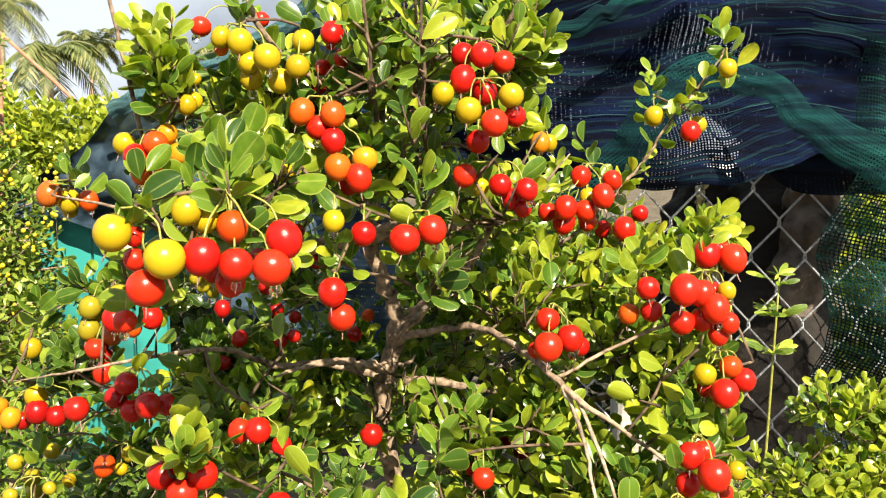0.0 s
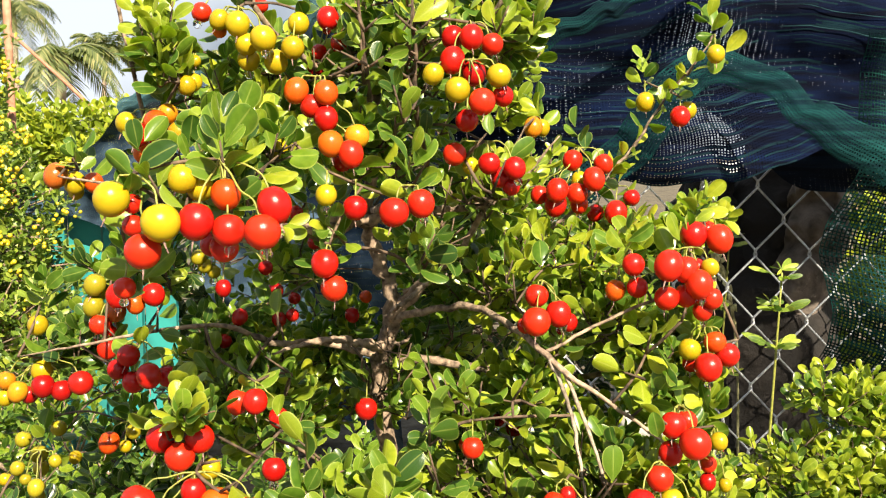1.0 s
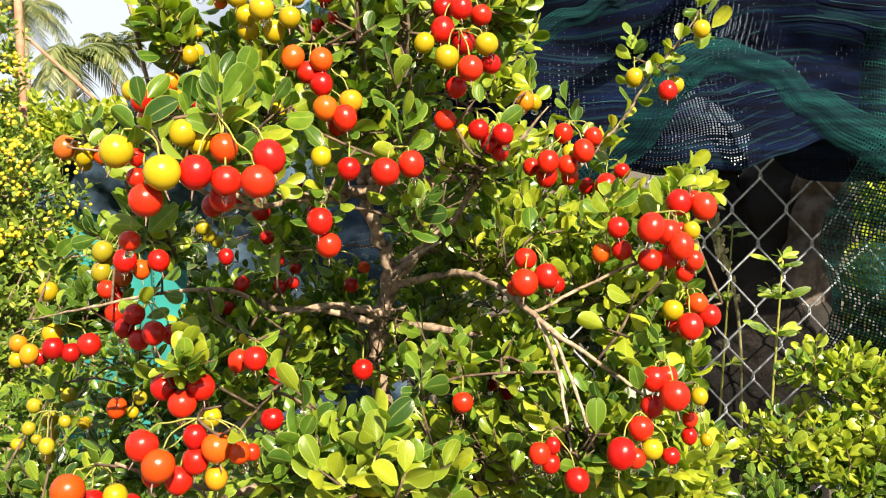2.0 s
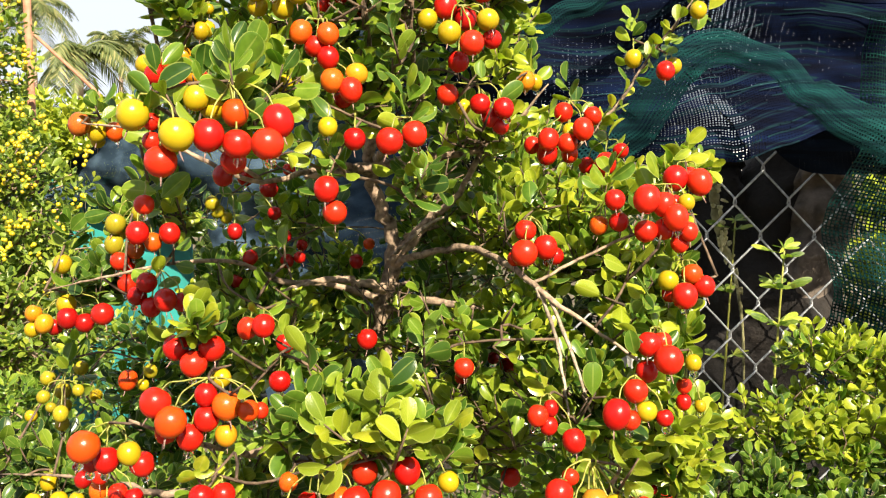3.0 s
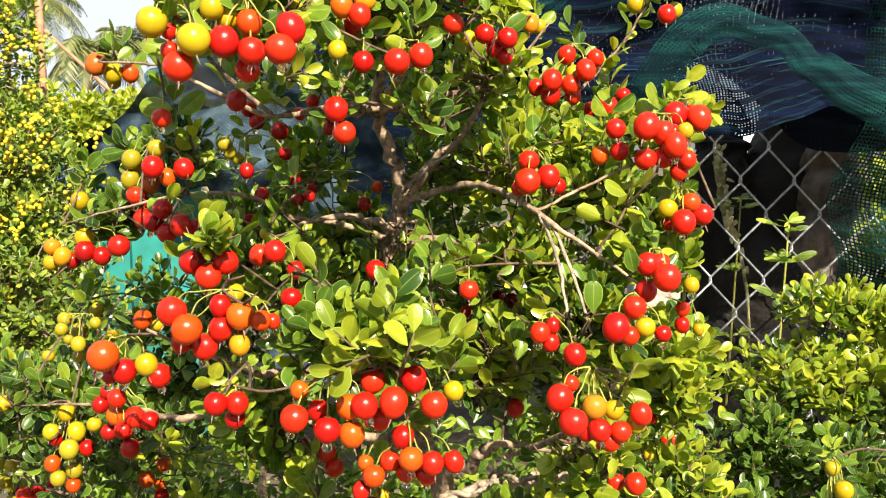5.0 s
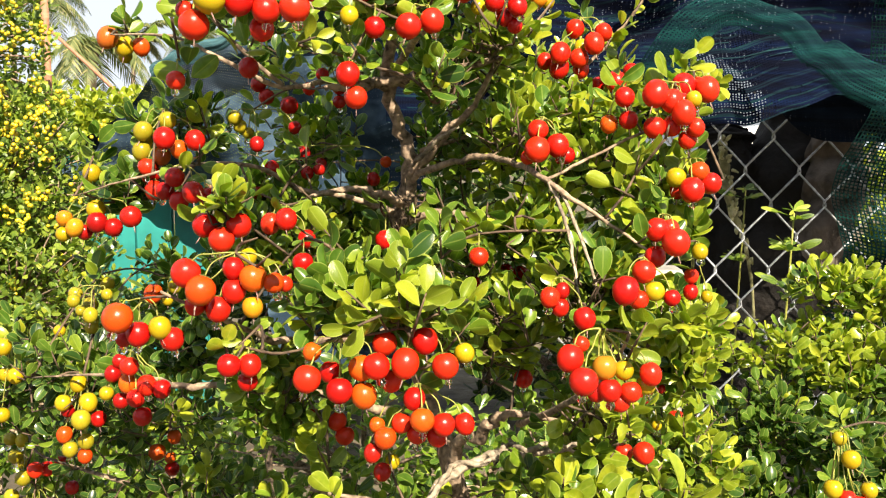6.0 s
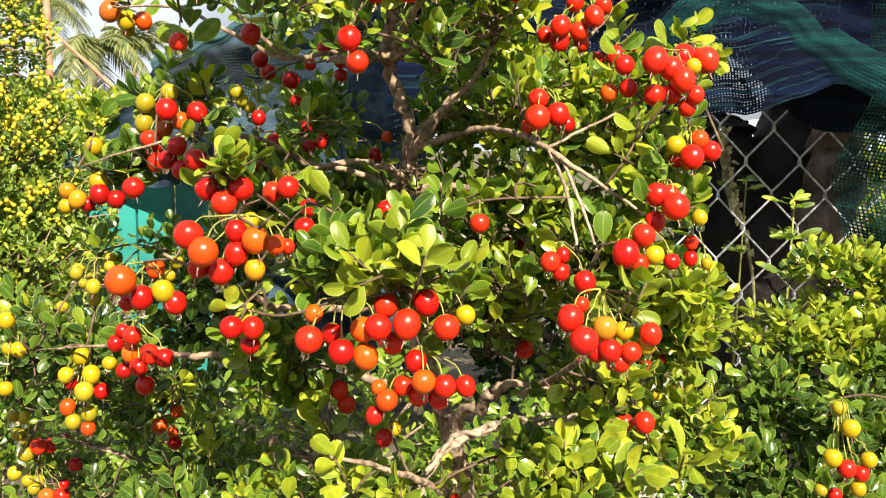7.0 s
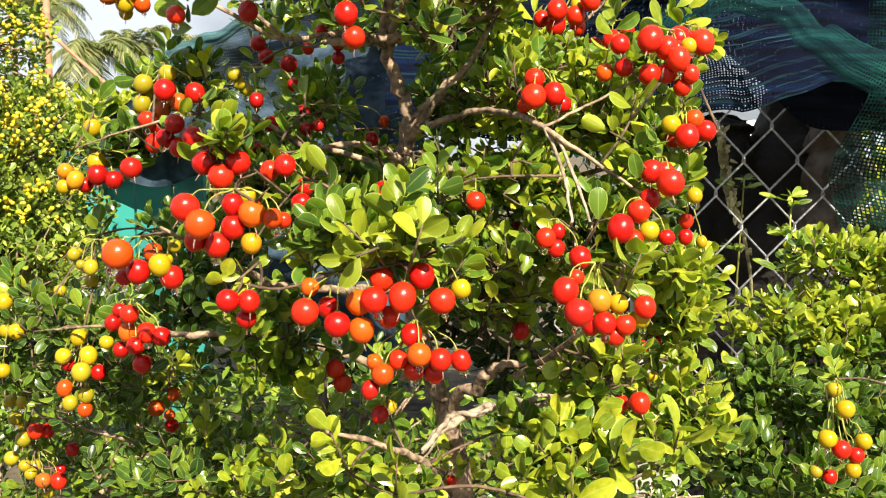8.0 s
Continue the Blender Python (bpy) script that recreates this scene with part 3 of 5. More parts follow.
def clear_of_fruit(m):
    """Whether a leaf leaves fruit and bare wood open to the camera's view, and mostly lets the sun in to the wood."""
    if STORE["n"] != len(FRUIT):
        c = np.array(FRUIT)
        way = CAMERA_SIDE - c[:, :3]
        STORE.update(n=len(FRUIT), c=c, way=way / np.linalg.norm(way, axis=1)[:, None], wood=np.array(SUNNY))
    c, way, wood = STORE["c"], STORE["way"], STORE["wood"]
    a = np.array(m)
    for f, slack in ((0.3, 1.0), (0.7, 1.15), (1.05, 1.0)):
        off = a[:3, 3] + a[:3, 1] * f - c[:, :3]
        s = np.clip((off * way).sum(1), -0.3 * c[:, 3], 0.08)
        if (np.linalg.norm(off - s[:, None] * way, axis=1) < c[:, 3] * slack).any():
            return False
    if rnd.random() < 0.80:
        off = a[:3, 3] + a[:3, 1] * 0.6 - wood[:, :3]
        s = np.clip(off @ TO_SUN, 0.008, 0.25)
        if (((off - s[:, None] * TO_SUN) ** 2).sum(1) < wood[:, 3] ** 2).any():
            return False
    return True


LEFT = {"n": 300}
FOLIAGE = {o.name: (Leaves(SHAPES), Leaves(SHAPES), Leaves(SHAPES)) for o in (tree, shrub)}
TWIGS = {tree.name: [], shrub.name: []}


def tuft(owner, at, n, size):
    """A tuft of leaves that shares the joined foliage."""
    way = Vector((rnd.gauss(0, 0.35), rnd.gauss(-0.15, 0.3), 0.9))
    for m in shoot_leaves(at, way, n, size)[0]:
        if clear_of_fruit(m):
            # Left tufts take fewer pale leaves, a stand-in for the shade there.
            FOLIAGE[owner.name][0 if rnd.random() < (0.7 if at.x > -0.05 else 0.88) else 1].add(m)


def leaf_spray(owner, tip, way, n, size, fresh=None):
    """A twig with leaves that are parts of their own."""
    poses, low, high = shoot_leaves(Vector(tip), Vector(way), n, size)
    pieces = [tube(reach(owner, low, 0.0007), 5, 0.2), tube([(*low, 0.0007), (*((low + high) / 2), 0.0006), (*high, 0.0003)], 5)]
    stem = part("leafy_twig", mesh("leafy_twig", *joined(pieces), TWIG), owner)
    kind = 0 if rnd.random() < (0.5 if tip[1] < 0.34 else 0.75) else 1
    kind = kind if fresh is None else fresh
    for m in poses:
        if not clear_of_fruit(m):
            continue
        if LEFT["n"] > 0:
            part("leaf", rnd.choice(LEAF_MESH[kind]), stem, m=m)
            LEFT["n"] -= 1
        else:
            FOLIAGE[owner.name][kind].add(m)


def foliage_pad(owner, centre, radii, n, size):
    """Shoots scattered through one cushion of the crown, more of them near its skin."""
    c = Vector(centre)
    for k in range(round(n * 0.85)):
        d = Vector((rnd.gauss(0, 1), rnd.gauss(-0.25, 1), rnd.gauss(0.25, 1))).normalized()
        f = rnd.random() ** 0.4
        p = c + Vector((d.x * radii[0], d.y * radii[1], d.z * radii[2])) * f
        way = (d * 0.7 + Vector((0, -0.25, 0.7)) + Vector((rnd.gauss(0, 1), rnd.gauss(0, 1), rnd.gauss(0, 1))) * 0.35)
        poses, low, high = shoot_leaves(p, way, rnd.randint(5, 9), size * rnd.uniform(0.8, 1.15))
        # Pale leaves gather at right and top, so their colour carries the sunlight.
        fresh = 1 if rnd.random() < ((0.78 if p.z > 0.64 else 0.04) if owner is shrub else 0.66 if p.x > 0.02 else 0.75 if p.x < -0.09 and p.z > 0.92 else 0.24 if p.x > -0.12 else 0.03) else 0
        # Darker leaves hold the crown's left-hand shade; the shrub's low leaves match them.
        dark_leaf = p.z < 0.64 if owner is shrub else p.x < -0.13
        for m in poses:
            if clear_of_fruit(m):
                FOLIAGE[owner.name][2 if dark_leaf and not fresh else fresh].add(m)
        TWIGS[owner.name].append(tube(reach(owner, low, 0.0006), 4))
        TWIGS[owner.name].append(tube([(*low, 0.0006), (*((low + high) / 2), 0.0005), (*high, 0.0003)], 4))


# berries, cluster by cluster
berry_cluster(tree, "rr", [(-0.113, 0.430, 0.959, 4.9), (-0.087, 0.442, 0.964, 3.9)])
berry_cluster(tree, "yyoyyyy", [(-0.080, 0.363, 0.944, 5.1), (-0.088, 0.365, 0.946, 4.0), (-0.089, 0.369, 0.942, 3.0), (-0.077, 0.365, 0.936, 4.7), (-0.068, 0.355, 0.937, 5.4), (-0.077, 0.369, 0.930, 4.7), (-0.065, 0.366, 0.929, 4.9)])
berry_cluster(tree, "yy", [(-0.057, 0.360, 0.934, 4.8), (-0.056, 0.369, 0.945, 4.5)])
berry_cluster(tree, "rrrdo", [(-0.050, 0.415, 0.954, 5.3), (-0.046, 0.427, 0.944, 4.6), (-0.056, 0.427, 0.940, 3.8), (-0.058, 0.427, 0.931, 3.8), (-0.036, 0.427, 0.936, 3.0)])
berry_cluster(tree, "oorroarr", [(-0.054, 0.349, 0.916, 4.9), (-0.042, 0.348, 0.915, 4.9), (-0.048, 0.351, 0.910, 4.9), (-0.042, 0.348, 0.905, 4.9), (-0.040, 0.345, 0.895, 5.1), (-0.030, 0.349, 0.898, 5.0), (-0.032, 0.345, 0.891, 5.1), (-0.037, 0.357, 0.888, 4.2)])
berry_cluster(tree, "rrrrd", [(0.008, 0.382, 0.941, 4.9), (0.016, 0.374, 0.940, 5.2), (0.025, 0.382, 0.938, 4.9), (0.008, 0.370, 0.930, 5.4), (0.017, 0.374, 0.925, 5.3)])
berry_cluster(tree, "yyyrrr", [(0.000, 0.367, 0.924, 4.5), (0.010, 0.359, 0.917, 5.3), (0.027, 0.363, 0.923, 5.1), (0.020, 0.355, 0.912, 5.5), (0.029, 0.367, 0.915, 4.5), (0.014, 0.366, 0.905, 4.9)])
berry_cluster(tree, "ryrrrr", [(0.009, 0.375, 0.891, 5.1), (0.016, 0.387, 0.886, 3.7), (0.024, 0.380, 0.887, 4.9), (0.029, 0.387, 0.881, 4.5), (0.035, 0.380, 0.885, 4.9), (0.034, 0.387, 0.877, 4.0)])
berry_cluster(tree, "yroradyo", [(-0.129, 0.369, 0.904, 4.8), (-0.122, 0.361, 0.899, 5.1), (-0.114, 0.361, 0.904, 5.1), (-0.115, 0.369, 0.897, 4.8), (-0.107, 0.369, 0.900, 4.8), (-0.100, 0.370, 0.899, 3.8), (-0.098, 0.376, 0.897, 3.6), (-0.124, 0.373, 0.892, 4.3)])
berry_cluster(tree, "yyya", [(-0.105, 0.375, 0.920, 4.1), (-0.104, 0.382, 0.922, 3.7), (-0.103, 0.382, 0.931, 2.4), (-0.112, 0.370, 0.908, 4.3)])
berry_cluster(tree, "nyoy", [(-0.198, 0.455, 0.880, 6.2), (-0.192, 0.464, 0.876, 5.7), (-0.183, 0.467, 0.876, 5.1), (-0.194, 0.470, 0.871, 4.2)])
berry_cluster(tree, "yy", [(-0.097, 0.264, 0.877, 5.6), (-0.080, 0.258, 0.870, 6.0)])
berry_cluster(tree, "yyorrrrr", [(-0.077, 0.271, 0.883, 4.5), (-0.073, 0.277, 0.880, 4.5), (-0.064, 0.274, 0.878, 4.9), (-0.071, 0.264, 0.870, 5.6), (-0.062, 0.268, 0.867, 5.3), (-0.050, 0.262, 0.867, 5.7), (-0.047, 0.266, 0.875, 5.4), (-0.065, 0.274, 0.861, 4.7)])
berry_cluster(tree, "rrr", [(-0.094, 0.274, 0.875, 3.2), (-0.094, 0.274, 0.868, 3.6), (-0.087, 0.262, 0.861, 5.7)])
berry_cluster(tree, "y", [(-0.041, 0.338, 0.875, 4.2)])
berry_cluster(tree, "r", [(-0.030, 0.340, 0.870, 4.9)])
berry_cluster(tree, "rr", [(-0.014, 0.328, 0.869, 5.8), (-0.004, 0.334, 0.872, 5.4)])
berry_cluster(tree, "rr", [(-0.041, 0.332, 0.849, 5.4), (-0.038, 0.335, 0.839, 5.3)])
berry_cluster(tree, "y", [(-0.060, 0.340, 0.893, 4.0)])
berry_cluster(tree, "y", [(0.147, 0.474, 0.944, 4.8)])
berry_cluster(tree, "y", [(0.118, 0.510, 0.921, 5.5)])
berry_cluster(tree, "ry", [(0.133, 0.490, 0.912, 5.6), (0.140, 0.502, 0.916, 5.1)])
berry_cluster(tree, "ay", [(0.052, 0.486, 0.906, 5.3), (0.058, 0.498, 0.906, 4.4)])
berry_cluster(tree, "rrryrrrrr", [(0.074, 0.487, 0.888, 5.6), (0.091, 0.487, 0.886, 5.3), (0.084, 0.475, 0.878, 6.1), (0.078, 0.487, 0.877, 4.7), (0.064, 0.472, 0.872, 6.1), (0.076, 0.481, 0.870, 5.9), (0.056, 0.487, 0.869, 5.0), (0.064, 0.478, 0.864, 6.1), (0.078, 0.487, 0.864, 5.0)])
berry_cluster(tree, "rrr", [(0.092, 0.519, 0.857, 5.0), (0.102, 0.507, 0.858, 6.5), (0.113, 0.519, 0.866, 5.0)])
berry_cluster(tree, "rrr", [(0.129, 0.440, 0.851, 6.8), (0.142, 0.440, 0.849, 6.8), (0.139, 0.452, 0.852, 5.2)])
berry_cluster(tree, "rrryrrrrr", [(0.102, 0.377, 0.843, 6.4), (0.112, 0.387, 0.840, 5.8), (0.118, 0.393, 0.840, 4.5), (0.123, 0.388, 0.841, 4.0), (0.117, 0.383, 0.834, 6.0), (0.104, 0.388, 0.827, 5.6), (0.113, 0.390, 0.828, 5.1), (0.124, 0.387, 0.827, 4.6), (0.121, 0.391, 0.821, 4.6)])
berry_cluster(tree, "rro", [(0.089, 0.389, 0.842, 5.1), (0.092, 0.394, 0.831, 4.9), (0.083, 0.399, 0.829, 4.7)])
berry_cluster(tree, "rrrrr", [(0.047, 0.401, 0.826, 5.5), (0.046, 0.389, 0.816, 6.6), (0.057, 0.398, 0.818, 6.0), (0.062, 0.404, 0.813, 4.7), (0.042, 0.401, 0.812, 3.9)])
berry_cluster(tree, "yorrr", [(0.117, 0.396, 0.802, 5.2), (0.129, 0.398, 0.805, 5.2), (0.123, 0.386, 0.796, 6.3), (0.135, 0.398, 0.799, 5.7), (0.119, 0.400, 0.795, 4.2)])
berry_cluster(tree, "rrrr", [(0.100, 0.354, 0.779, 5.6), (0.107, 0.345, 0.774, 6.5), (0.107, 0.360, 0.779, 4.6), (0.100, 0.357, 0.766, 5.1)])
berry_cluster(tree, "ryrrr", [(0.092, 0.341, 0.761, 5.5), (0.097, 0.341, 0.752, 4.7), (0.082, 0.329, 0.754, 6.1), (0.105, 0.341, 0.749, 3.9), (0.090, 0.341, 0.748, 4.7)])
berry_cluster(tree, "rryy", [(0.122, 0.378, 0.746, 3.7), (0.122, 0.378, 0.754, 3.7), (0.124, 0.370, 0.767, 3.9), (0.131, 0.382, 0.743, 2.9)])
berry_cluster(tree, "r", [(0.017, 0.369, 0.764, 4.9)])
berry_cluster(tree, "r", [(-0.034, 0.419, 0.767, 5.5)])
berry_cluster(tree, "vvvvrornrrr", [(-0.158, 0.436, 0.832, 5.1), (-0.171, 0.433, 0.826, 5.4), (-0.172, 0.439, 0.820, 4.0), (-0.173, 0.435, 0.815, 5.1), (-0.156, 0.424, 0.822, 6.1), (-0.152, 0.436, 0.816, 4.8), (-0.142, 0.434, 0.821, 5.7), (-0.162, 0.436, 0.812, 5.1), (-0.169, 0.432, 0.806, 5.1), (-0.168, 0.440, 0.803, 4.9), (-0.167, 0.436, 0.793, 5.2)])
berry_cluster(tree, "y", [(-0.209, 0.451, 0.802, 5.3)])
berry_cluster(tree, "yaaydddd", [(-0.200, 0.434, 0.782, 5.4), (-0.218, 0.433, 0.777, 4.6), (-0.211, 0.430, 0.772, 4.9), (-0.219, 0.433, 0.768, 4.3), (-0.198, 0.430, 0.775, 5.7), (-0.190, 0.433, 0.772, 5.4), (-0.175, 0.421, 0.779, 6.1), (-0.208, 0.436, 0.769, 4.6)])
berry_cluster(tree, "ddrdd", [(-0.136, 0.380, 0.802, 5.0), (-0.142, 0.383, 0.795, 4.8), (-0.134, 0.380, 0.790, 5.0), (-0.124, 0.371, 0.795, 5.4), (-0.120, 0.383, 0.792, 4.6)])
berry_cluster(tree, "vvvvyy", [(-0.251, 0.515, 0.720, 4.8), (-0.229, 0.515, 0.727, 4.8), (-0.236, 0.503, 0.715, 5.3), (-0.241, 0.515, 0.702, 4.8), (-0.220, 0.515, 0.709, 4.1), (-0.263, 0.515, 0.695, 4.1)])
berry_cluster(tree, "ovy", [(-0.193, 0.500, 0.723, 6.0), (-0.183, 0.512, 0.726, 4.4), (-0.188, 0.512, 0.717, 3.7)])
berry_cluster(tree, "rrr", [(-0.090, 0.390, 0.778, 5.2), (-0.080, 0.381, 0.781, 5.6), (-0.072, 0.393, 0.770, 4.7)])
berry_cluster(tree, "r", [(-0.064, 0.341, 0.764, 5.0)])
berry_cluster(tree, "rrry", [(-0.103, 0.321, 0.783, 5.6), (-0.088, 0.321, 0.783, 5.6), (-0.095, 0.318, 0.777, 5.8), (-0.087, 0.330, 0.768, 4.4)])
berry_cluster(tree, "rorroroarr", [(-0.107, 0.305, 0.764, 6.4), (-0.100, 0.302, 0.757, 6.5), (-0.096, 0.314, 0.747, 5.6), (-0.089, 0.314, 0.755, 5.3), (-0.080, 0.312, 0.761, 6.0), (-0.089, 0.314, 0.765, 4.8), (-0.071, 0.312, 0.759, 4.6), (-0.081, 0.314, 0.748, 4.6), (-0.067, 0.316, 0.758, 3.4), (-0.106, 0.314, 0.749, 4.8)])
berry_cluster(tree, "oryrd", [(-0.140, 0.312, 0.743, 6.8), (-0.135, 0.322, 0.734, 5.5), (-0.125, 0.322, 0.737, 5.0), (-0.121, 0.326, 0.731, 5.5), (-0.143, 0.326, 0.731, 4.0)])
berry_cluster(tree, "rddorrrrdy", [(-0.167, 0.391, 0.702, 5.1), (-0.177, 0.403, 0.702, 4.0), (-0.181, 0.403, 0.695, 4.6), (-0.171, 0.398, 0.691, 4.9), (-0.158, 0.391, 0.692, 5.1), (-0.150, 0.391, 0.690, 5.1), (-0.164, 0.391, 0.685, 5.1), (-0.161, 0.391, 0.675, 5.1), (-0.177, 0.403, 0.680, 4.6), (-0.185, 0.403, 0.684, 4.0)])
berry_cluster(tree, "yyyvrovvod", [(-0.219, 0.444, 0.678, 5.0), (-0.228, 0.442, 0.667, 4.7), (-0.212, 0.440, 0.668, 5.3), (-0.213, 0.432, 0.660, 5.6), (-0.208, 0.444, 0.657, 4.7), (-0.229, 0.444, 0.647, 4.7), (-0.226, 0.444, 0.638, 4.7), (-0.216, 0.444, 0.643, 4.7), (-0.217, 0.444, 0.634, 4.4), (-0.227, 0.446, 0.661, 4.1)])
berry_cluster(tree, "vvvvvrrdd", [(-0.315, 0.542, 0.611, 4.8), (-0.307, 0.542, 0.610, 4.4), (-0.311, 0.540, 0.599, 5.3), (-0.308, 0.543, 0.593, 4.0), (-0.301, 0.530, 0.587, 5.6), (-0.292, 0.530, 0.593, 5.6), (-0.289, 0.541, 0.590, 5.3), (-0.279, 0.542, 0.594, 4.8), (-0.272, 0.542, 0.576, 4.9)])
berry_cluster(tree, "vvvnrdvv", [(-0.316, 0.541, 0.569, 5.3), (-0.306, 0.540, 0.564, 4.5), (-0.302, 0.546, 0.561, 4.9), (-0.288, 0.530, 0.557, 5.6), (-0.277, 0.530, 0.557, 5.6), (-0.281, 0.542, 0.561, 4.1), (-0.302, 0.540, 0.558, 4.5), (-0.291, 0.542, 0.544, 4.5)])
berry_cluster(tree, "yyyy", [(-0.270, 0.456, 0.697, 5.2), (-0.268, 0.465, 0.677, 4.9), (-0.276, 0.468, 0.677, 4.2), (-0.278, 0.465, 0.652, 4.9)])
berry_cluster(tree, "vvvvv", [(-0.219, 0.442, 0.728, 3.7), (-0.215, 0.442, 0.722, 3.0), (-0.204, 0.430, 0.722, 4.2), (-0.208, 0.440, 0.713, 4.0), (-0.199, 0.442, 0.732, 3.3)])
berry_cluster(tree, "rrr", [(-0.091, 0.310, 0.723, 5.2), (-0.083, 0.315, 0.722, 5.0), (-0.086, 0.322, 0.713, 4.6)])
berry_cluster(tree, "ooro", [(-0.184, 0.473, 0.627, 5.4), (-0.177, 0.485, 0.633, 4.4), (-0.179, 0.485, 0.612, 4.7), (-0.180, 0.485, 0.619, 3.6)])
berry_cluster(tree, "orrroro", [(-0.055, 0.312, 0.729, 4.0), (-0.055, 0.300, 0.720, 6.0), (-0.047, 0.312, 0.720, 4.9), (-0.042, 0.304, 0.714, 5.8), (-0.033, 0.308, 0.723, 5.6), (-0.026, 0.303, 0.725, 5.8), (-0.032, 0.308, 0.711, 5.6)])
berry_cluster(tree, "rrrrry", [(-0.024, 0.317, 0.732, 5.5), (-0.014, 0.305, 0.726, 6.1), (-0.006, 0.313, 0.734, 5.7), (0.003, 0.309, 0.724, 5.9), (-0.021, 0.317, 0.715, 5.0), (0.011, 0.317, 0.728, 4.5)])
berry_cluster(tree, "rorrroodrr", [(-0.011, 0.318, 0.707, 5.0), (-0.007, 0.309, 0.700, 5.4), (-0.017, 0.321, 0.695, 4.6), (0.002, 0.313, 0.697, 5.2), (0.011, 0.321, 0.695, 4.6), (-0.028, 0.321, 0.694, 3.6), (-0.024, 0.318, 0.689, 5.1), (-0.030, 0.321, 0.681, 4.1), (-0.010, 0.321, 0.690, 4.6), (-0.001, 0.321, 0.689, 4.6)])
berry_cluster(tree, "rr", [(-0.058, 0.397, 0.672, 5.2), (-0.054, 0.397, 0.664, 5.2)])
berry_cluster(tree, "dy", [(-0.030, 0.360, 0.658, 4.5), (-0.026, 0.372, 0.659, 3.7)])
berry_cluster(tree, "vd", [(-0.084, 0.420, 0.676, 4.1), (-0.077, 0.430, 0.665, 3.9)])
berry_cluster(tree, "rdcyrrryrrr", [(0.055, 0.300, 0.730, 5.7), (0.060, 0.293, 0.722, 6.1), (0.070, 0.305, 0.725, 5.3), (0.078, 0.305, 0.724, 4.3), (0.072, 0.302, 0.716, 5.1), (0.081, 0.304, 0.715, 4.6), (0.089, 0.303, 0.723, 4.6), (0.088, 0.308, 0.717, 4.3), (0.077, 0.307, 0.710, 4.8), (0.060, 0.305, 0.735, 3.6), (0.067, 0.306, 0.714, 4.3)])
berry_cluster(tree, "rdrr", [(0.050, 0.346, 0.748, 4.8), (0.056, 0.348, 0.751, 3.5), (0.055, 0.348, 0.743, 4.3), (0.065, 0.336, 0.740, 5.2)])
berry_cluster(tree, "r", [(0.156, 0.554, 0.628, 6.4)])
berry_cluster(tree, "rr", [(0.100, 0.432, 0.645, 5.2), (0.109, 0.420, 0.649, 6.0)])
berry_cluster(tree, "yrd", [(0.118, 0.432, 0.661, 2.9), (0.120, 0.432, 0.682, 2.6), (0.109, 0.420, 0.681, 3.8)])
berry_cluster(tree, "r", [(0.043, 0.441, 0.685, 5.6)])
berry_cluster(tree, "r", [(0.015, 0.450, 0.739, 3.6)])
berry_cluster(tree, "dd", [(0.042, 0.470, 0.742, 4.8), (0.034, 0.482, 0.743, 3.8)])
berry_cluster(tree, "r", [(0.003, 0.450, 0.591, 3.4)])
berry_cluster(tree, "dddr", [(-0.101, 0.494, 0.843, 5.7), (-0.123, 0.506, 0.857, 5.1), (-0.118, 0.506, 0.849, 5.1), (-0.091, 0.506, 0.854, 4.0)])
berry_cluster(tree, "ddd", [(-0.076, 0.470, 0.860, 4.0), (-0.066, 0.470, 0.852, 4.1), (-0.066, 0.470, 0.844, 4.1)])
berry_cluster(tree, "d", [(-0.091, 0.356, 0.854, 4.8)])
berry_cluster(tree, "ddvvv", [(-0.095, 0.480, 0.829, 4.2), (-0.116, 0.470, 0.819, 4.4), (-0.131, 0.477, 0.835, 4.2), (-0.129, 0.481, 0.830, 4.2), (-0.125, 0.485, 0.826, 3.8)])
berry_cluster(tree, "r", [(-0.107, 0.300, 0.844, 4.0)])
berry_cluster(tree, "dddd", [(-0.086, 0.470, 0.802, 4.0), (-0.079, 0.472, 0.804, 3.7), (-0.116, 0.470, 0.790, 4.0), (-0.105, 0.460, 0.805, 4.3)])
berry_cluster(tree, "dddo", [(-0.085, 0.512, 0.807, 3.7), (-0.094, 0.500, 0.813, 4.9), (-0.051, 0.512, 0.797, 4.3), (-0.043, 0.512, 0.808, 3.7)])
berry_cluster(shrub, "yvyyrryvr", [(0.222, 0.420, 0.647, 5.3), (0.220, 0.432, 0.655, 4.2), (0.213, 0.420, 0.630, 5.3), (0.238, 0.432, 0.625, 4.8), (0.221, 0.420, 0.624, 5.3), (0.234, 0.432, 0.617, 4.8), (0.233, 0.432, 0.608, 4.5), (0.212, 0.432, 0.607, 3.9), (0.220, 0.432, 0.604, 4.2)])

for row in TUFTS:
    tuft(*row)

# the larger shoots
leaf_spray(tree, (-0.033, 0.350, 0.949), (-0.6, -0.5, 0.5), 4, 0.0094)
leaf_spray(tree, (-0.023, 0.350, 0.943), (0.7, -0.5, 0.6), 4, 0.0099)
leaf_spray(tree, (-0.035, 0.355, 0.931), (-0.8, -0.5, 0.4), 4, 0.0105)
leaf_spray(tree, (-0.021, 0.355, 0.929), (0.8, -0.5, 0.5), 4, 0.0101)
leaf_spray(tree, (-0.014, 0.365, 0.947), (-0.7, -0.5, 0.6), 4, 0.0112)
leaf_spray(tree, (-0.002, 0.365, 0.945), (0.7, -0.5, 0.6), 4, 0.0112)
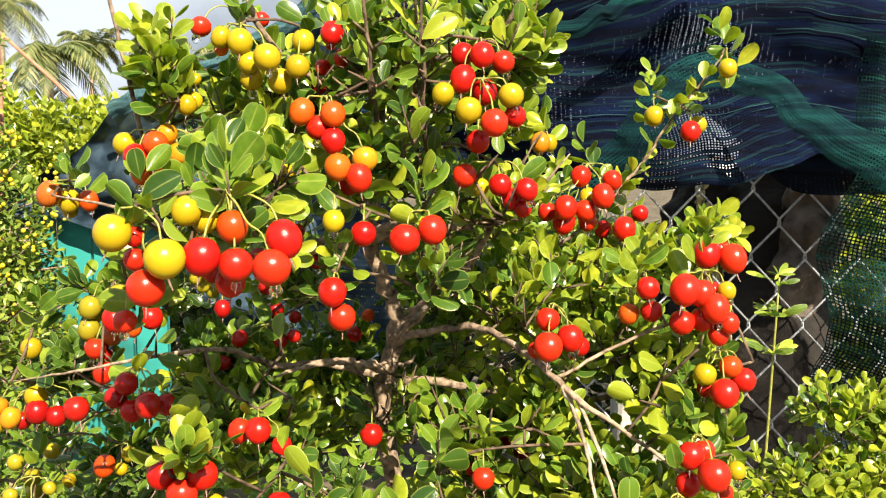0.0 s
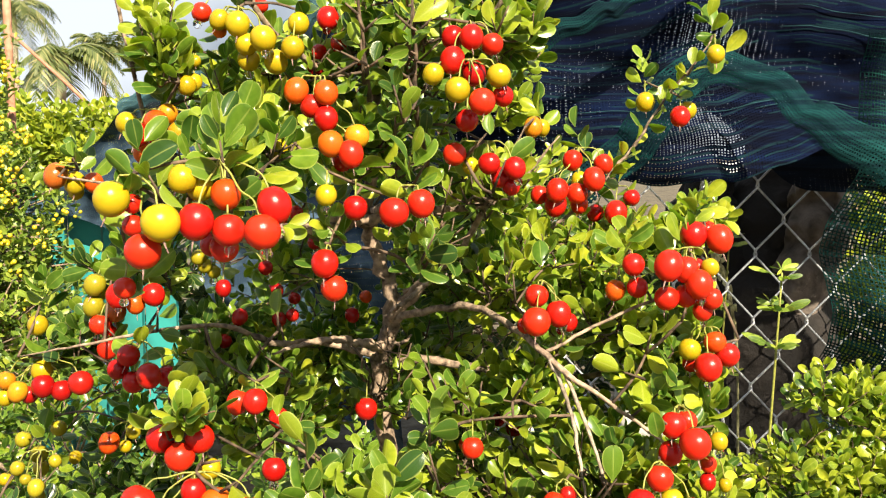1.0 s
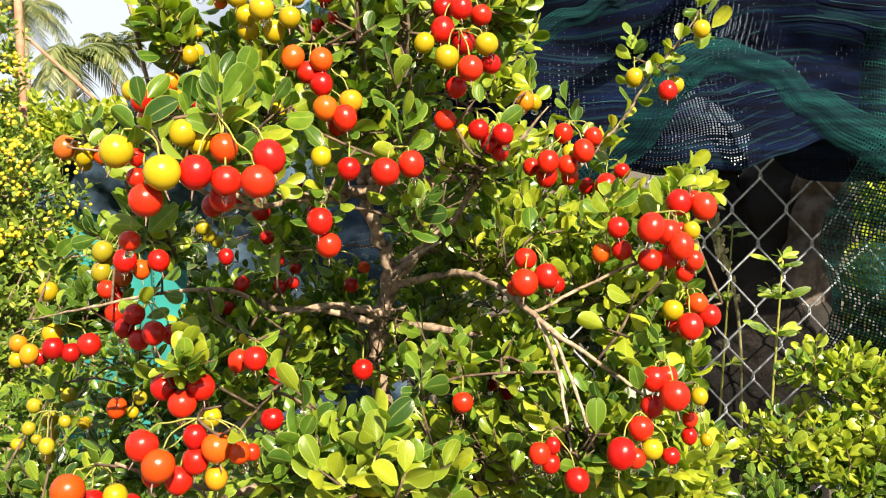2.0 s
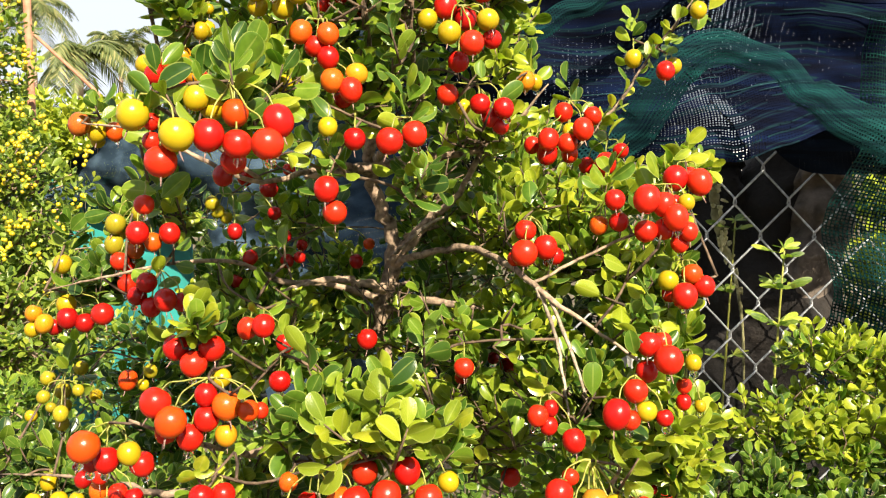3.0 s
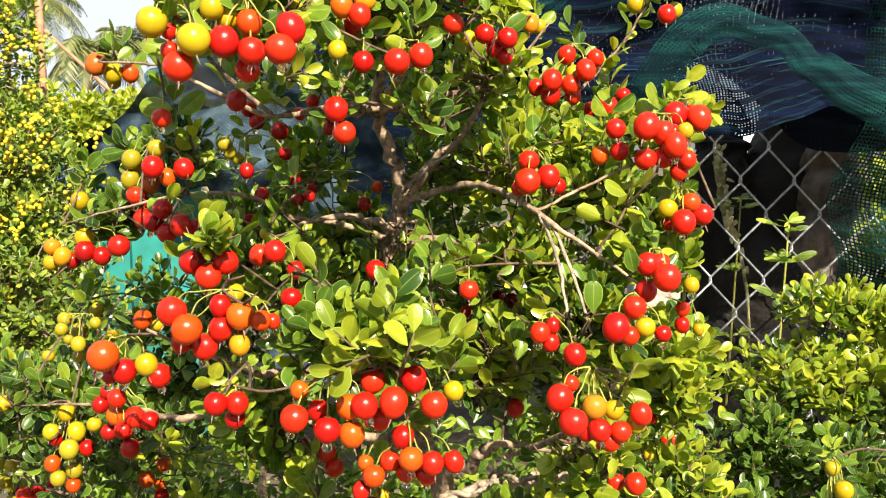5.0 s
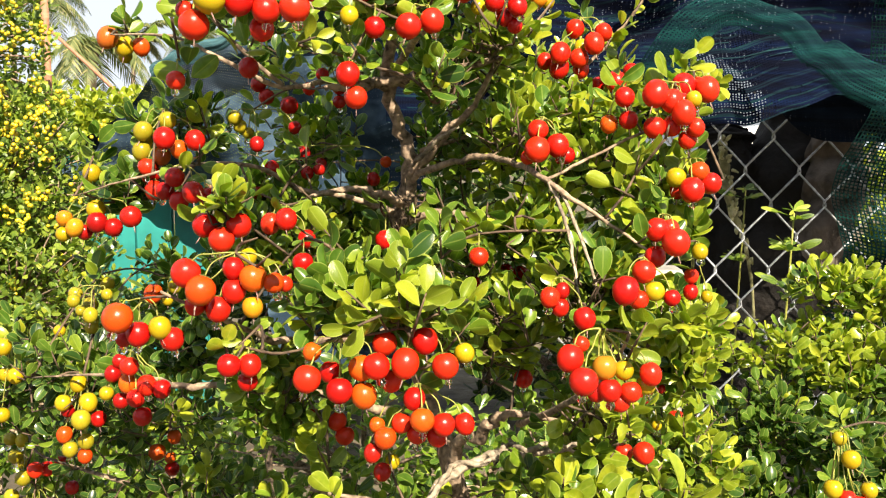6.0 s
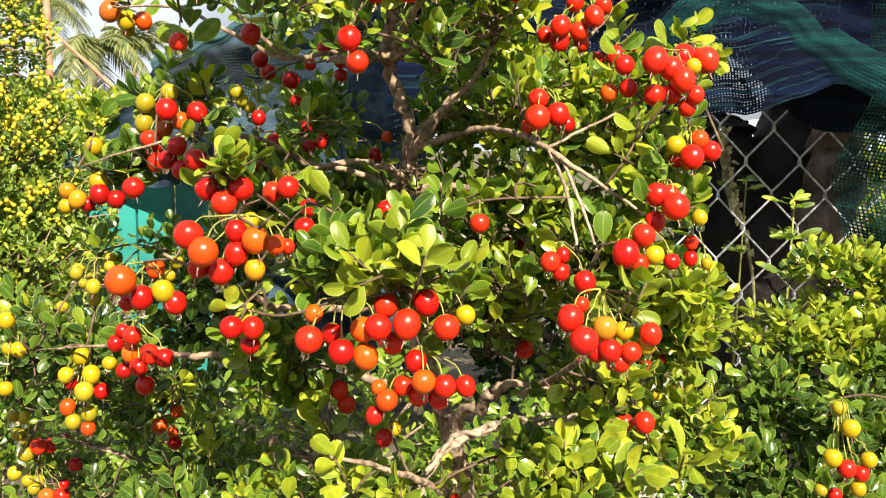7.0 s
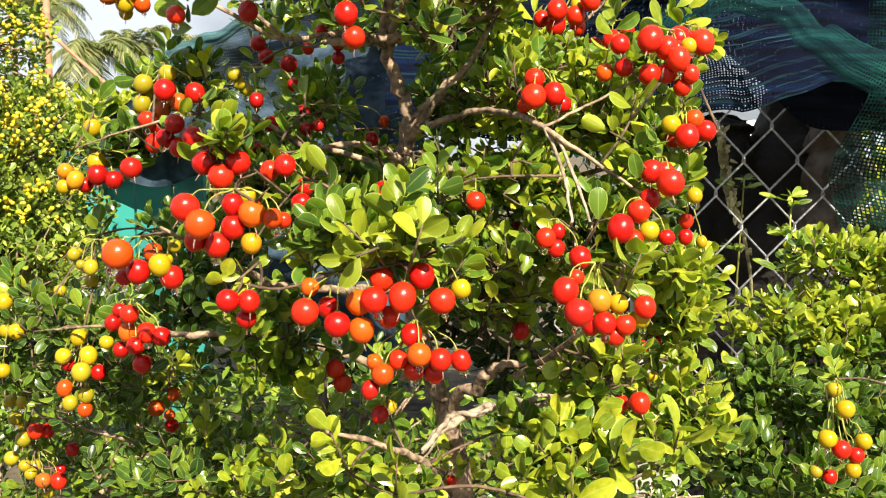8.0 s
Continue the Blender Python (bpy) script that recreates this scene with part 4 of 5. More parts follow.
leaf_spray(tree, (-0.015, 0.370, 0.926), (-0.7, -0.5, 0.5), 4, 0.0096)
leaf_spray(tree, (-0.002, 0.370, 0.919), (0.7, -0.5, 0.5), 4, 0.0101)
leaf_spray(tree, (-0.011, 0.365, 0.965), (0.0, -0.5, 1.0), 8, 0.0116)
leaf_spray(tree, (0.095, 0.490, 0.880), (0.5, -0.4, 0.8), 3, 0.0105, 1)
leaf_spray(tree, (0.102, 0.490, 0.889), (0.5, -0.4, 0.8), 3, 0.0108, 1)
leaf_spray(tree, (0.109, 0.490, 0.898), (0.5, -0.4, 0.8), 3, 0.0110, 1)
leaf_spray(tree, (0.116, 0.489, 0.909), (0.5, -0.4, 0.8), 3, 0.0112, 0)
leaf_spray(tree, (0.123, 0.486, 0.920), (0.5, -0.4, 0.8), 3, 0.0108, 1)
leaf_spray(tree, (0.130, 0.482, 0.930), (0.5, -0.4, 0.8), 3, 0.0104, 1)
leaf_spray(tree, (0.137, 0.479, 0.939), (0.4, -0.4, 0.9), 4, 0.0102, 1)
leaf_spray(tree, (-0.065, 0.275, 0.889), (0.0, -0.5, 1.0), 12, 0.0112)
leaf_spray(tree, (-0.055, 0.300, 0.888), (0.7, -0.5, 0.5), 8, 0.0117)
leaf_spray(tree, (-0.086, 0.270, 0.882), (-0.3, -0.5, 0.9), 6, 0.0106)
leaf_spray(tree, (-0.074, 0.265, 0.876), (0.3, -0.5, 0.7), 4, 0.0087)
leaf_spray(tree, (-0.186, 0.450, 0.888), (-0.2, -0.5, 1.0), 4, 0.0098)
leaf_spray(tree, (-0.129, 0.400, 0.893), (-0.9, -0.5, 0.2), 8, 0.0103)
leaf_spray(tree, (-0.093, 0.315, 0.796), (0.0, -0.5, 1.0), 9, 0.0110)
leaf_spray(tree, (-0.079, 0.310, 0.778), (0.8, -0.5, 0.3), 5, 0.0109)
leaf_spray(tree, (-0.049, 0.330, 0.777), (-0.4, -0.5, 0.6), 8, 0.0137)
leaf_spray(tree, (-0.038, 0.330, 0.766), (0.6, -0.5, 0.4), 9, 0.0133)
leaf_spray(tree, (-0.069, 0.360, 0.778), (-0.6, -0.5, 0.5), 5, 0.0110)
leaf_spray(tree, (-0.015, 0.310, 0.771), (0.1, -0.5, 1.0), 8, 0.0138)
leaf_spray(tree, (0.021, 0.385, 0.787), (0.1, -0.5, 0.9), 5, 0.0132)
leaf_spray(tree, (0.039, 0.370, 0.792), (0.4, -0.5, 0.8), 5, 0.0147)
leaf_spray(tree, (0.045, 0.370, 0.782), (0.8, -0.5, -0.2), 4, 0.0137)
leaf_spray(tree, (-0.035, 0.410, 0.793), (0.1, -0.5, 1.0), 6, 0.0103)
leaf_spray(tree, (-0.003, 0.400, 0.790), (-0.3, -0.5, 0.9), 12, 0.0126)
leaf_spray(tree, (-0.002, 0.370, 0.777), (0.0, -0.5, 0.8), 9, 0.0133)
leaf_spray(tree, (0.094, 0.375, 0.811), (0.1, -0.5, 1.0), 4, 0.0138)
leaf_spray(tree, (0.084, 0.370, 0.797), (-0.6, -0.5, 0.3), 6, 0.0137)
leaf_spray(tree, (0.105, 0.360, 0.826), (0.1, -0.5, 0.9), 4, 0.0090)
leaf_spray(tree, (0.096, 0.370, 0.787), (0.5, -0.5, 0.7), 8, 0.0132)
leaf_spray(tree, (0.096, 0.350, 0.781), (-0.5, -0.5, 0.5), 5, 0.0116)
leaf_spray(tree, (-0.009, 0.370, 0.950), (0.1, -0.5, 1.0), 8, 0.0145)
leaf_spray(tree, (-0.030, 0.370, 0.934), (0.0, -0.5, 1.0), 9, 0.0108)
leaf_spray(tree, (-0.015, 0.360, 0.915), (-0.2, -0.5, 0.8), 9, 0.0097)
leaf_spray(tree, (-0.041, 0.360, 0.928), (-0.7, -0.5, 0.6), 6, 0.0110)
leaf_spray(tree, (-0.077, 0.330, 0.901), (0.3, -0.5, 0.8), 9, 0.0107)
leaf_spray(tree, (-0.111, 0.380, 0.930), (-0.3, -0.5, 1.0), 10, 0.0112, 1)
leaf_spray(tree, (-0.118, 0.370, 0.946), (-0.3, -0.5, 1.0), 12, 0.0099, 1)
leaf_spray(tree, (0.020, 0.370, 0.897), (0.5, -0.5, 0.6), 8, 0.0105)
leaf_spray(tree, (0.029, 0.370, 0.885), (0.3, -0.5, 0.8), 8, 0.0110)
leaf_spray(tree, (-0.003, 0.350, 0.887), (0.4, -0.5, 0.7), 9, 0.0109)
leaf_spray(tree, (-0.039, 0.340, 0.861), (-0.2, -0.5, 0.3), 8, 0.0111)
leaf_spray(tree, (-0.057, 0.330, 0.864), (0.8, -0.5, 0.2), 6, 0.0104)
leaf_spray(tree, (-0.001, 0.350, 0.855), (0.3, -0.5, 0.6), 10, 0.0119)
leaf_spray(tree, (0.037, 0.410, 0.831), (-0.1, -0.5, 0.9), 8, 0.0112)
leaf_spray(tree, (0.149, 0.500, 0.854), (0.0, -0.5, 1.0), 8, 0.0109)
leaf_spray(tree, (0.060, 0.400, 0.809), (0.2, -0.5, 0.8), 8, 0.0110)
leaf_spray(tree, (-0.129, 0.400, 0.816), (0.2, -0.5, 0.9), 5, 0.0126)
leaf_spray(tree, (-0.162, 0.430, 0.802), (-0.4, -0.5, 0.7), 8, 0.0130)
leaf_spray(tree, (-0.073, 0.400, 0.816), (0.1, -0.5, 0.8), 5, 0.0121)
leaf_spray(tree, (-0.076, 0.400, 0.795), (-0.3, -0.5, 0.4), 8, 0.0137)
leaf_spray(tree, (-0.034, 0.300, 0.754), (-0.6, -0.5, 0.7), 9, 0.0139)
leaf_spray(tree, (-0.016, 0.305, 0.762), (0.1, -0.5, 1.0), 9, 0.0154)
leaf_spray(tree, (-0.006, 0.295, 0.753), (0.3, -0.5, 0.9), 8, 0.0155)
leaf_spray(tree, (0.010, 0.320, 0.737), (0.5, -0.5, 0.7), 9, 0.0137)
leaf_spray(tree, (-0.032, 0.290, 0.745), (-0.6, -0.5, -0.2), 6, 0.0126)
leaf_spray(tree, (-0.048, 0.330, 0.769), (-0.1, -0.5, 0.6), 9, 0.0150)
leaf_spray(tree, (-0.031, 0.350, 0.759), (0.2, -0.5, 0.9), 5, 0.0110)
leaf_spray(tree, (-0.084, 0.310, 0.734), (-0.3, -0.5, -0.3), 6, 0.0125)
leaf_spray(tree, (-0.072, 0.305, 0.771), (0.6, -0.5, 0.5), 5, 0.0117)
leaf_spray(tree, (0.084, 0.300, 0.741), (0.2, -0.5, 0.7), 10, 0.0138)
leaf_spray(tree, (0.074, 0.350, 0.754), (0.2, -0.5, 0.6), 8, 0.0156)
leaf_spray(tree, (0.078, 0.345, 0.757), (0.4, -0.5, 0.2), 4, 0.0133)
leaf_spray(tree, (-0.001, 0.380, 0.754), (-0.2, -0.5, 1.0), 10, 0.0129)
leaf_spray(tree, (0.025, 0.410, 0.707), (0.1, -0.5, 0.9), 9, 0.0139)
leaf_spray(tree, (-0.142, 0.450, 0.835), (-0.1, -0.5, 1.0), 9, 0.0129)
leaf_spray(tree, (-0.194, 0.430, 0.795), (0.3, -0.5, 0.8), 6, 0.0131)
leaf_spray(tree, (0.134, 0.430, 0.699), (0.3, -0.5, 0.8), 9, 0.0137, 1)
leaf_spray(tree, (-0.066, 0.370, 0.688), (-0.3, -0.5, 0.8), 10, 0.0120, 1)
leaf_spray(tree, (-0.063, 0.370, 0.665), (-0.2, -0.5, 0.8), 10, 0.0132, 1)
leaf_spray(tree, (-0.048, 0.330, 0.654), (-0.2, -0.5, 0.8), 12, 0.0132, 1)
leaf_spray(tree, (-0.079, 0.360, 0.624), (0.6, -0.5, 0.6), 8, 0.0148, 1)
leaf_spray(tree, (-0.019, 0.330, 0.641), (0.1, -0.5, 1.0), 9, 0.0132, 1)
leaf_spray(tree, (0.060, 0.310, 0.644), (-0.1, -0.5, 1.0), 8, 0.0174, 1)
leaf_spray(tree, (0.087, 0.330, 0.651), (0.6, -0.5, 0.7), 8, 0.0172, 1)
leaf_spray(tree, (0.087, 0.350, 0.694), (-0.2, -0.5, 0.8), 10, 0.0146, 1)
leaf_spray(tree, (0.055, 0.350, 0.694), (-0.6, -0.5, 0.7), 8, 0.0135, 1)
leaf_spray(tree, (0.115, 0.350, 0.653), (0.1, -0.5, 1.0), 5, 0.0163, 1)
leaf_spray(tree, (0.029, 0.370, 0.651), (-0.3, -0.5, 0.3), 5, 0.0120, 1)
leaf_spray(tree, (-0.092, 0.310, 0.731), (-0.1, -0.5, 0.8), 6, 0.0109)
leaf_spray(tree, (0.057, 0.340, 0.661), (0.0, -0.5, 0.7), 8, 0.0122, 1)
leaf_spray(tree, (0.078, 0.360, 0.675), (0.1, -0.5, 0.6), 8, 0.0133, 1)
leaf_spray(tree, (0.006, 0.340, 0.733), (0.4, -0.5, 0.6), 8, 0.0137)

# the cushions of the crown
foliage_pad(tree, (0.038, 0.620, 0.826), (0.085, 0.060, 0.076), 144, 0.0112)
foliage_pad(tree, (-0.214, 0.620, 0.695), (0.088, 0.060, 0.066), 34, 0.0112)
foliage_pad(tree, (-0.084, 0.600, 0.905), (0.099, 0.060, 0.047), 90, 0.0112)
foliage_pad(tree, (0.014, 0.550, 0.944), (0.055, 0.050, 0.042), 82, 0.0112)
foliage_pad(tree, (-0.073, 0.310, 0.885), (0.022, 0.025, 0.010), 24, 0.0136)
foliage_pad(tree, (0.101, 0.560, 0.640), (0.065, 0.050, 0.081), 106, 0.0112)
foliage_pad(tree, (-0.267, 0.660, 0.554), (0.125, 0.050, 0.058), 34, 0.0112)
foliage_pad(tree, (-0.114, 0.370, 0.934), (0.011, 0.020, 0.021), 17, 0.0120)
foliage_pad(tree, (-0.115, 0.640, 0.815), (0.060, 0.050, 0.036), 34, 0.0112)
foliage_pad(tree, (-0.095, 0.560, 0.825), (0.040, 0.040, 0.026), 30, 0.0112)
foliage_pad(tree, (-0.060, 0.580, 0.784), (0.034, 0.040, 0.015), 22, 0.0104)
foliage_pad(tree, (-0.027, 0.455, 0.767), (0.018, 0.020, 0.013), 19, 0.0112)
foliage_pad(tree, (-0.025, 0.460, 0.787), (0.015, 0.015, 0.009), 10, 0.0112)
foliage_pad(tree, (-0.189, 0.560, 0.705), (0.028, 0.040, 0.020), 34, 0.0112)
foliage_pad(tree, (-0.187, 0.550, 0.670), (0.032, 0.040, 0.020), 34, 0.0112)
foliage_pad(tree, (-0.236, 0.560, 0.647), (0.037, 0.040, 0.021), 34, 0.0112)
foliage_pad(tree, (-0.153, 0.550, 0.731), (0.028, 0.040, 0.016), 24, 0.0112)
foliage_pad(tree, (-0.070, 0.560, 0.767), (0.043, 0.040, 0.020), 43, 0.0112)
foliage_pad(tree, (-0.085, 0.550, 0.737), (0.047, 0.040, 0.019), 38, 0.0112)
foliage_pad(tree, (-0.008, 0.560, 0.771), (0.035, 0.040, 0.019), 34, 0.0112)
foliage_pad(tree, (-0.023, 0.550, 0.745), (0.035, 0.040, 0.019), 34, 0.0112)
foliage_pad(tree, (-0.076, 0.440, 0.928), (0.036, 0.070, 0.020), 82, 0.0112)
foliage_pad(tree, (-0.020, 0.430, 0.946), (0.035, 0.070, 0.025), 101, 0.0120)
foliage_pad(tree, (0.029, 0.430, 0.949), (0.022, 0.050, 0.019), 62, 0.0112)
foliage_pad(tree, (-0.030, 0.420, 0.897), (0.035, 0.060, 0.022), 82, 0.0112)
foliage_pad(tree, (-0.069, 0.330, 0.894), (0.021, 0.030, 0.009), 34, 0.0136)
foliage_pad(tree, (0.028, 0.450, 0.878), (0.029, 0.060, 0.017), 62, 0.0112)
foliage_pad(tree, (0.072, 0.500, 0.835), (0.052, 0.080, 0.023), 110, 0.0104)
foliage_pad(tree, (0.117, 0.500, 0.844), (0.035, 0.050, 0.013), 53, 0.0104)
foliage_pad(tree, (0.152, 0.520, 0.856), (0.013, 0.030, 0.010), 22, 0.0104)
foliage_pad(tree, (0.036, 0.480, 0.827), (0.025, 0.060, 0.022), 48, 0.0104)
foliage_pad(tree, (0.081, 0.450, 0.808), (0.038, 0.050, 0.020), 72, 0.0112)
foliage_pad(tree, (0.113, 0.430, 0.797), (0.022, 0.040, 0.014), 34, 0.0112)
foliage_pad(tree, (0.113, 0.420, 0.777), (0.022, 0.040, 0.014), 38, 0.0112)
foliage_pad(tree, (0.046, 0.440, 0.771), (0.026, 0.050, 0.017), 48, 0.0112)
foliage_pad(tree, (0.022, 0.430, 0.733), (0.043, 0.050, 0.017), 72, 0.0120)
foliage_pad(tree, (0.072, 0.400, 0.752), (0.037, 0.050, 0.019), 67, 0.0120)
foliage_pad(tree, (0.120, 0.420, 0.728), (0.022, 0.050, 0.014), 34, 0.0112)
foliage_pad(tree, (-0.116, 0.500, 0.782), (0.039, 0.050, 0.020), 62, 0.0112)
foliage_pad(tree, (-0.191, 0.460, 0.793), (0.018, 0.030, 0.012), 24, 0.0112)
foliage_pad(tree, (-0.089, 0.460, 0.756), (0.033, 0.050, 0.015), 43, 0.0112)
foliage_pad(tree, (-0.093, 0.320, 0.795), (0.011, 0.015, 0.006), 12, 0.0128)
foliage_pad(tree, (-0.003, 0.400, 0.853), (0.018, 0.040, 0.013), 29, 0.0112)
foliage_pad(tree, (-0.237, 0.470, 0.680), (0.035, 0.050, 0.028), 36, 0.0112)
foliage_pad(tree, (-0.174, 0.450, 0.666), (0.037, 0.050, 0.023), 29, 0.0112)
foliage_pad(tree, (-0.092, 0.380, 0.705), (0.017, 0.030, 0.014), 24, 0.0112)
foliage_pad(tree, (-0.028, 0.330, 0.749), (0.043, 0.025, 0.015), 38, 0.0136)
foliage_pad(tree, (0.019, 0.470, 0.700), (0.034, 0.050, 0.020), 43, 0.0112)
foliage_pad(tree, (0.069, 0.400, 0.740), (0.041, 0.040, 0.020), 58, 0.0120)
foliage_pad(tree, (0.138, 0.460, 0.711), (0.020, 0.040, 0.026), 38, 0.0112)
foliage_pad(tree, (-0.159, 0.470, 0.832), (0.030, 0.030, 0.013), 24, 0.0112)
foliage_pad(tree, (-0.095, 0.450, 0.774), (0.036, 0.040, 0.016), 34, 0.0112)
foliage_pad(tree, (0.007, 0.520, 0.821), (0.029, 0.050, 0.022), 34, 0.0104)
foliage_pad(tree, (-0.275, 0.500, 0.661), (0.037, 0.050, 0.022), 34, 0.0112)
foliage_pad(tree, (-0.223, 0.500, 0.631), (0.052, 0.050, 0.030), 36, 0.0112)
foliage_pad(tree, (-0.297, 0.560, 0.563), (0.038, 0.050, 0.029), 29, 0.0104)
foliage_pad(tree, (-0.162, 0.460, 0.600), (0.060, 0.050, 0.025), 48, 0.0112)
foliage_pad(tree, (-0.087, 0.400, 0.675), (0.021, 0.030, 0.021), 34, 0.0112)
foliage_pad(tree, (-0.048, 0.380, 0.623), (0.065, 0.040, 0.015), 58, 0.0104)
foliage_pad(tree, (0.062, 0.360, 0.640), (0.036, 0.040, 0.020), 43, 0.0136)
foliage_pad(tree, (0.132, 0.450, 0.693), (0.026, 0.040, 0.023), 53, 0.0112)
foliage_pad(tree, (0.140, 0.480, 0.623), (0.035, 0.050, 0.035), 72, 0.0112)
foliage_pad(tree, (0.075, 0.380, 0.679), (0.029, 0.030, 0.017), 34, 0.0120)
foliage_pad(tree, (0.023, 0.430, 0.708), (0.029, 0.040, 0.016), 34, 0.0112)
foliage_pad(tree, (0.043, 0.620, 0.543), (0.058, 0.050, 0.027), 19, 0.0104)
foliage_pad(tree, (0.019, 0.450, 0.759), (0.036, 0.040, 0.023), 38, 0.0112)
foliage_pad(tree, (-0.109, 0.420, 0.604), (0.052, 0.040, 0.013), 34, 0.0112)
foliage_pad(shrub, (0.315, 0.680, 0.703), (0.044, 0.050, 0.019), 72, 0.0108)
foliage_pad(shrub, (0.273, 0.660, 0.656), (0.055, 0.050, 0.028), 82, 0.0108)
foliage_pad(shrub, (0.311, 0.640, 0.642), (0.045, 0.050, 0.036), 86, 0.0116)
foliage_pad(shrub, (0.244, 0.620, 0.605), (0.044, 0.050, 0.035), 82, 0.0116)
foliage_pad(shrub, (0.281, 0.560, 0.601), (0.036, 0.060, 0.032), 86, 0.0125)
foliage_pad(shrub, (0.211, 0.560, 0.567), (0.045, 0.050, 0.024), 62, 0.0125)
foliage_pad(shrub, (0.240, 0.500, 0.577), (0.044, 0.050, 0.018), 58, 0.0134)
foliage_pad(shrub, (0.354, 0.660, 0.657), (0.037, 0.080, 0.064), 72, 0.0116)
foliage_pad(shrub, (0.276, 0.560, 0.534), (0.061, 0.060, 0.024), 62, 0.0125)

for owner in (tree, shrub):
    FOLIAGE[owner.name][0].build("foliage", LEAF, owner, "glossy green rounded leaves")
    FOLIAGE[owner.name][1].build("young_foliage", LEAF_FRESH, owner, "yellow-green leaves, young and sun-brightened")
    FOLIAGE[owner.name][2].build("mature_foliage", LEAF_DARK_SHADE, owner, "dark green glossy leaves, shade included in their tone")
    part("twig", mesh("twig", *joined(TWIGS[owner.name]), TWIG), owner, "thin brown twigs", kind="stuff")

# ---------------------------------------------------------------- fence, net and stump behind
FENCE_Y, DW, DH = 1.62, 0.0975, 0.124
fence = thing("chain_link_fence", (0.6, FENCE_Y, 0.0), "galvanised chain-link wire fence with diamond mesh", "fence")


def wires():
    steps = 26
    for odd in (0, 1):
        rows = []
        for k in range(steps + 1):
            s = 1 if (k + odd) % 2 else -1
            z = -0.027 + k * DH / 2
            for e in (-0.004, 0.004):
                rows.append((s * (DW / 4 + 0.0016), 0.0025 * (1 if e > 0 else -1) * s, z + e, 0.0019))
        me = mesh("wire", *tube(rows, 6), WIRE)
        for i in range(odd, 25, 2):
            part("wire", me, fence, m=Matrix.Translation((0.5306 + (i - 7) * DW / 2, FENCE_Y, 0.0)))


wires()


OPEN = [(0.425, 1.085, 0.09, 0.070, 0.40), (0.43, 0.94, 0.080, 0.080, 0.27), (0.19, 0.985, 0.045, 0.06, 0.28)]


def net(name, surface, nu, nv, fill, mat, parent, label, seed, torn=0.0, close=0.45, least=0.45, lines=0, line_mat=None, gaps=()):
    """A knitted net as real threads: bands along u, cross threads along v, stretched open at the gaps, with a denser
    course every so many lines. surface(u, v) gives the place."""
    r = random.Random(seed)
    g = [[None] * (2 * nu + 1) for _ in range(2 * nv + 1)]
    verts, faces, kinds = [], [], []
    for j in range(2 * nv + 1):
        for i in range(2 * nu + 1):
            a, b = i // 2, j // 2
            u = a / nu
            slack = noise.noise(Vector((u * 3.0, b / nv * 3.5, seed))) + 0.5 * noise.noise(Vector((u * 9.0, b / nv * 14.0, seed + 7)))
            wide = fill + close * (slack + 0.25)
            if gaps and i % 2 + j % 2:
                x, y, z = surface(u, b / nv)
                wide -= sum(k * math.exp(-(((x - gx) / rx) ** 2) - ((z - gz) / rz) ** 2) for gx, gz, rx, rz, k in gaps)
            wide = min(0.985, max(least, wide))
            u = (a + (wide if i % 2 else 0)) / nu
            v = (b + (wide if j % 2 else 0)) / nv
            g[j][i] = len(verts)
            verts.append(surface(min(u, 1.0), min(v, 1.0)))
    for j in range(2 * nv):
        course = lines and r.random() < 1.6 / lines
        for i in range(2 * nu):
            thick = course and noise.noise(Vector((i / nu * 5.0, j * 0.37, seed))) > -0.05
            if (i % 2 == 1) and (j % 2 == 1) and not thick:
                continue
            if torn and r.random() < torn and i % 2:
                continue
            faces.append((g[j][i], g[j][i + 1], g[j + 1][i + 1], g[j + 1][i]))
            kinds.append(1 if thick else 0)
    me = mesh(name, verts, faces, [mat, line_mat] if lines else mat)
    if lines:
        me.polygons.foreach_set("material_index", kinds)
    return part(name, me, parent, label)


shade_net = thing("shade_net", (0.4, 1.3, 0.0), "dark knitted shade net draped in folds over the fence", "net")


def folds(x, z, k):
    sag = z + 0.35 * (x - 0.5) + 0.06 * math.sin(5 * x + k)
    return 0.045 * math.sin(26 * sag + k) + 0.03 * math.sin(7 * x + 9 * z + k) + 0.05 * noise.noise(Vector((x * 5, z * 8, k))) + 0.018 * noise.noise(Vector((x * 16, z * 26, k)))


def net_main(u, v):
    x = -0.15 + 1.45 * u
    low = 0.85 + 0.34 * min(0.15, max(0.0, x - 0.42)) + 0.03 * max(0.0, 0.3 - x) + 0.012 * noise.noise(Vector((x * 14, 0, 3)))
    top = 1.60 - 0.34 * math.hypot(min(0.0, x - 0.47), 0.05) - 0.60 * math.hypot(max(0.0, x - 0.47), 0.05)
    z = low + (top - low) * v
    y = 1.40 + 0.30 * max(0.0, 0.35 - x) + 0.10 * v + 0.75 * folds(x, z, 0.3)
    return (x, y, z + 0.02 * math.sin(9 * x + 3 * z) * min(1, 4 * v) + 0.03 * noise.noise(Vector((x * 4, z * 4, 8))) * min(1, 4 * v))


def net_back(u, v):
    x = -0.12 + 1.72 * u
    low = 0.82 + 0.16 * math.exp(-(((x - 0.42) / 0.12) ** 2)) + 0.02 * noise.noise(Vector((x * 9, 1, 1)))
    z = low + (min(1.32, 1.04 + 0.5 * max(0.0, x + 0.6)) - low) * v
    return (x, 1.58 + 0.3 * max(0.0, 0.3 - x) + folds(x, z, 2.1) * 0.5, z + 0.03 * noise.noise(Vector((x * 4, z * 4, 2))))


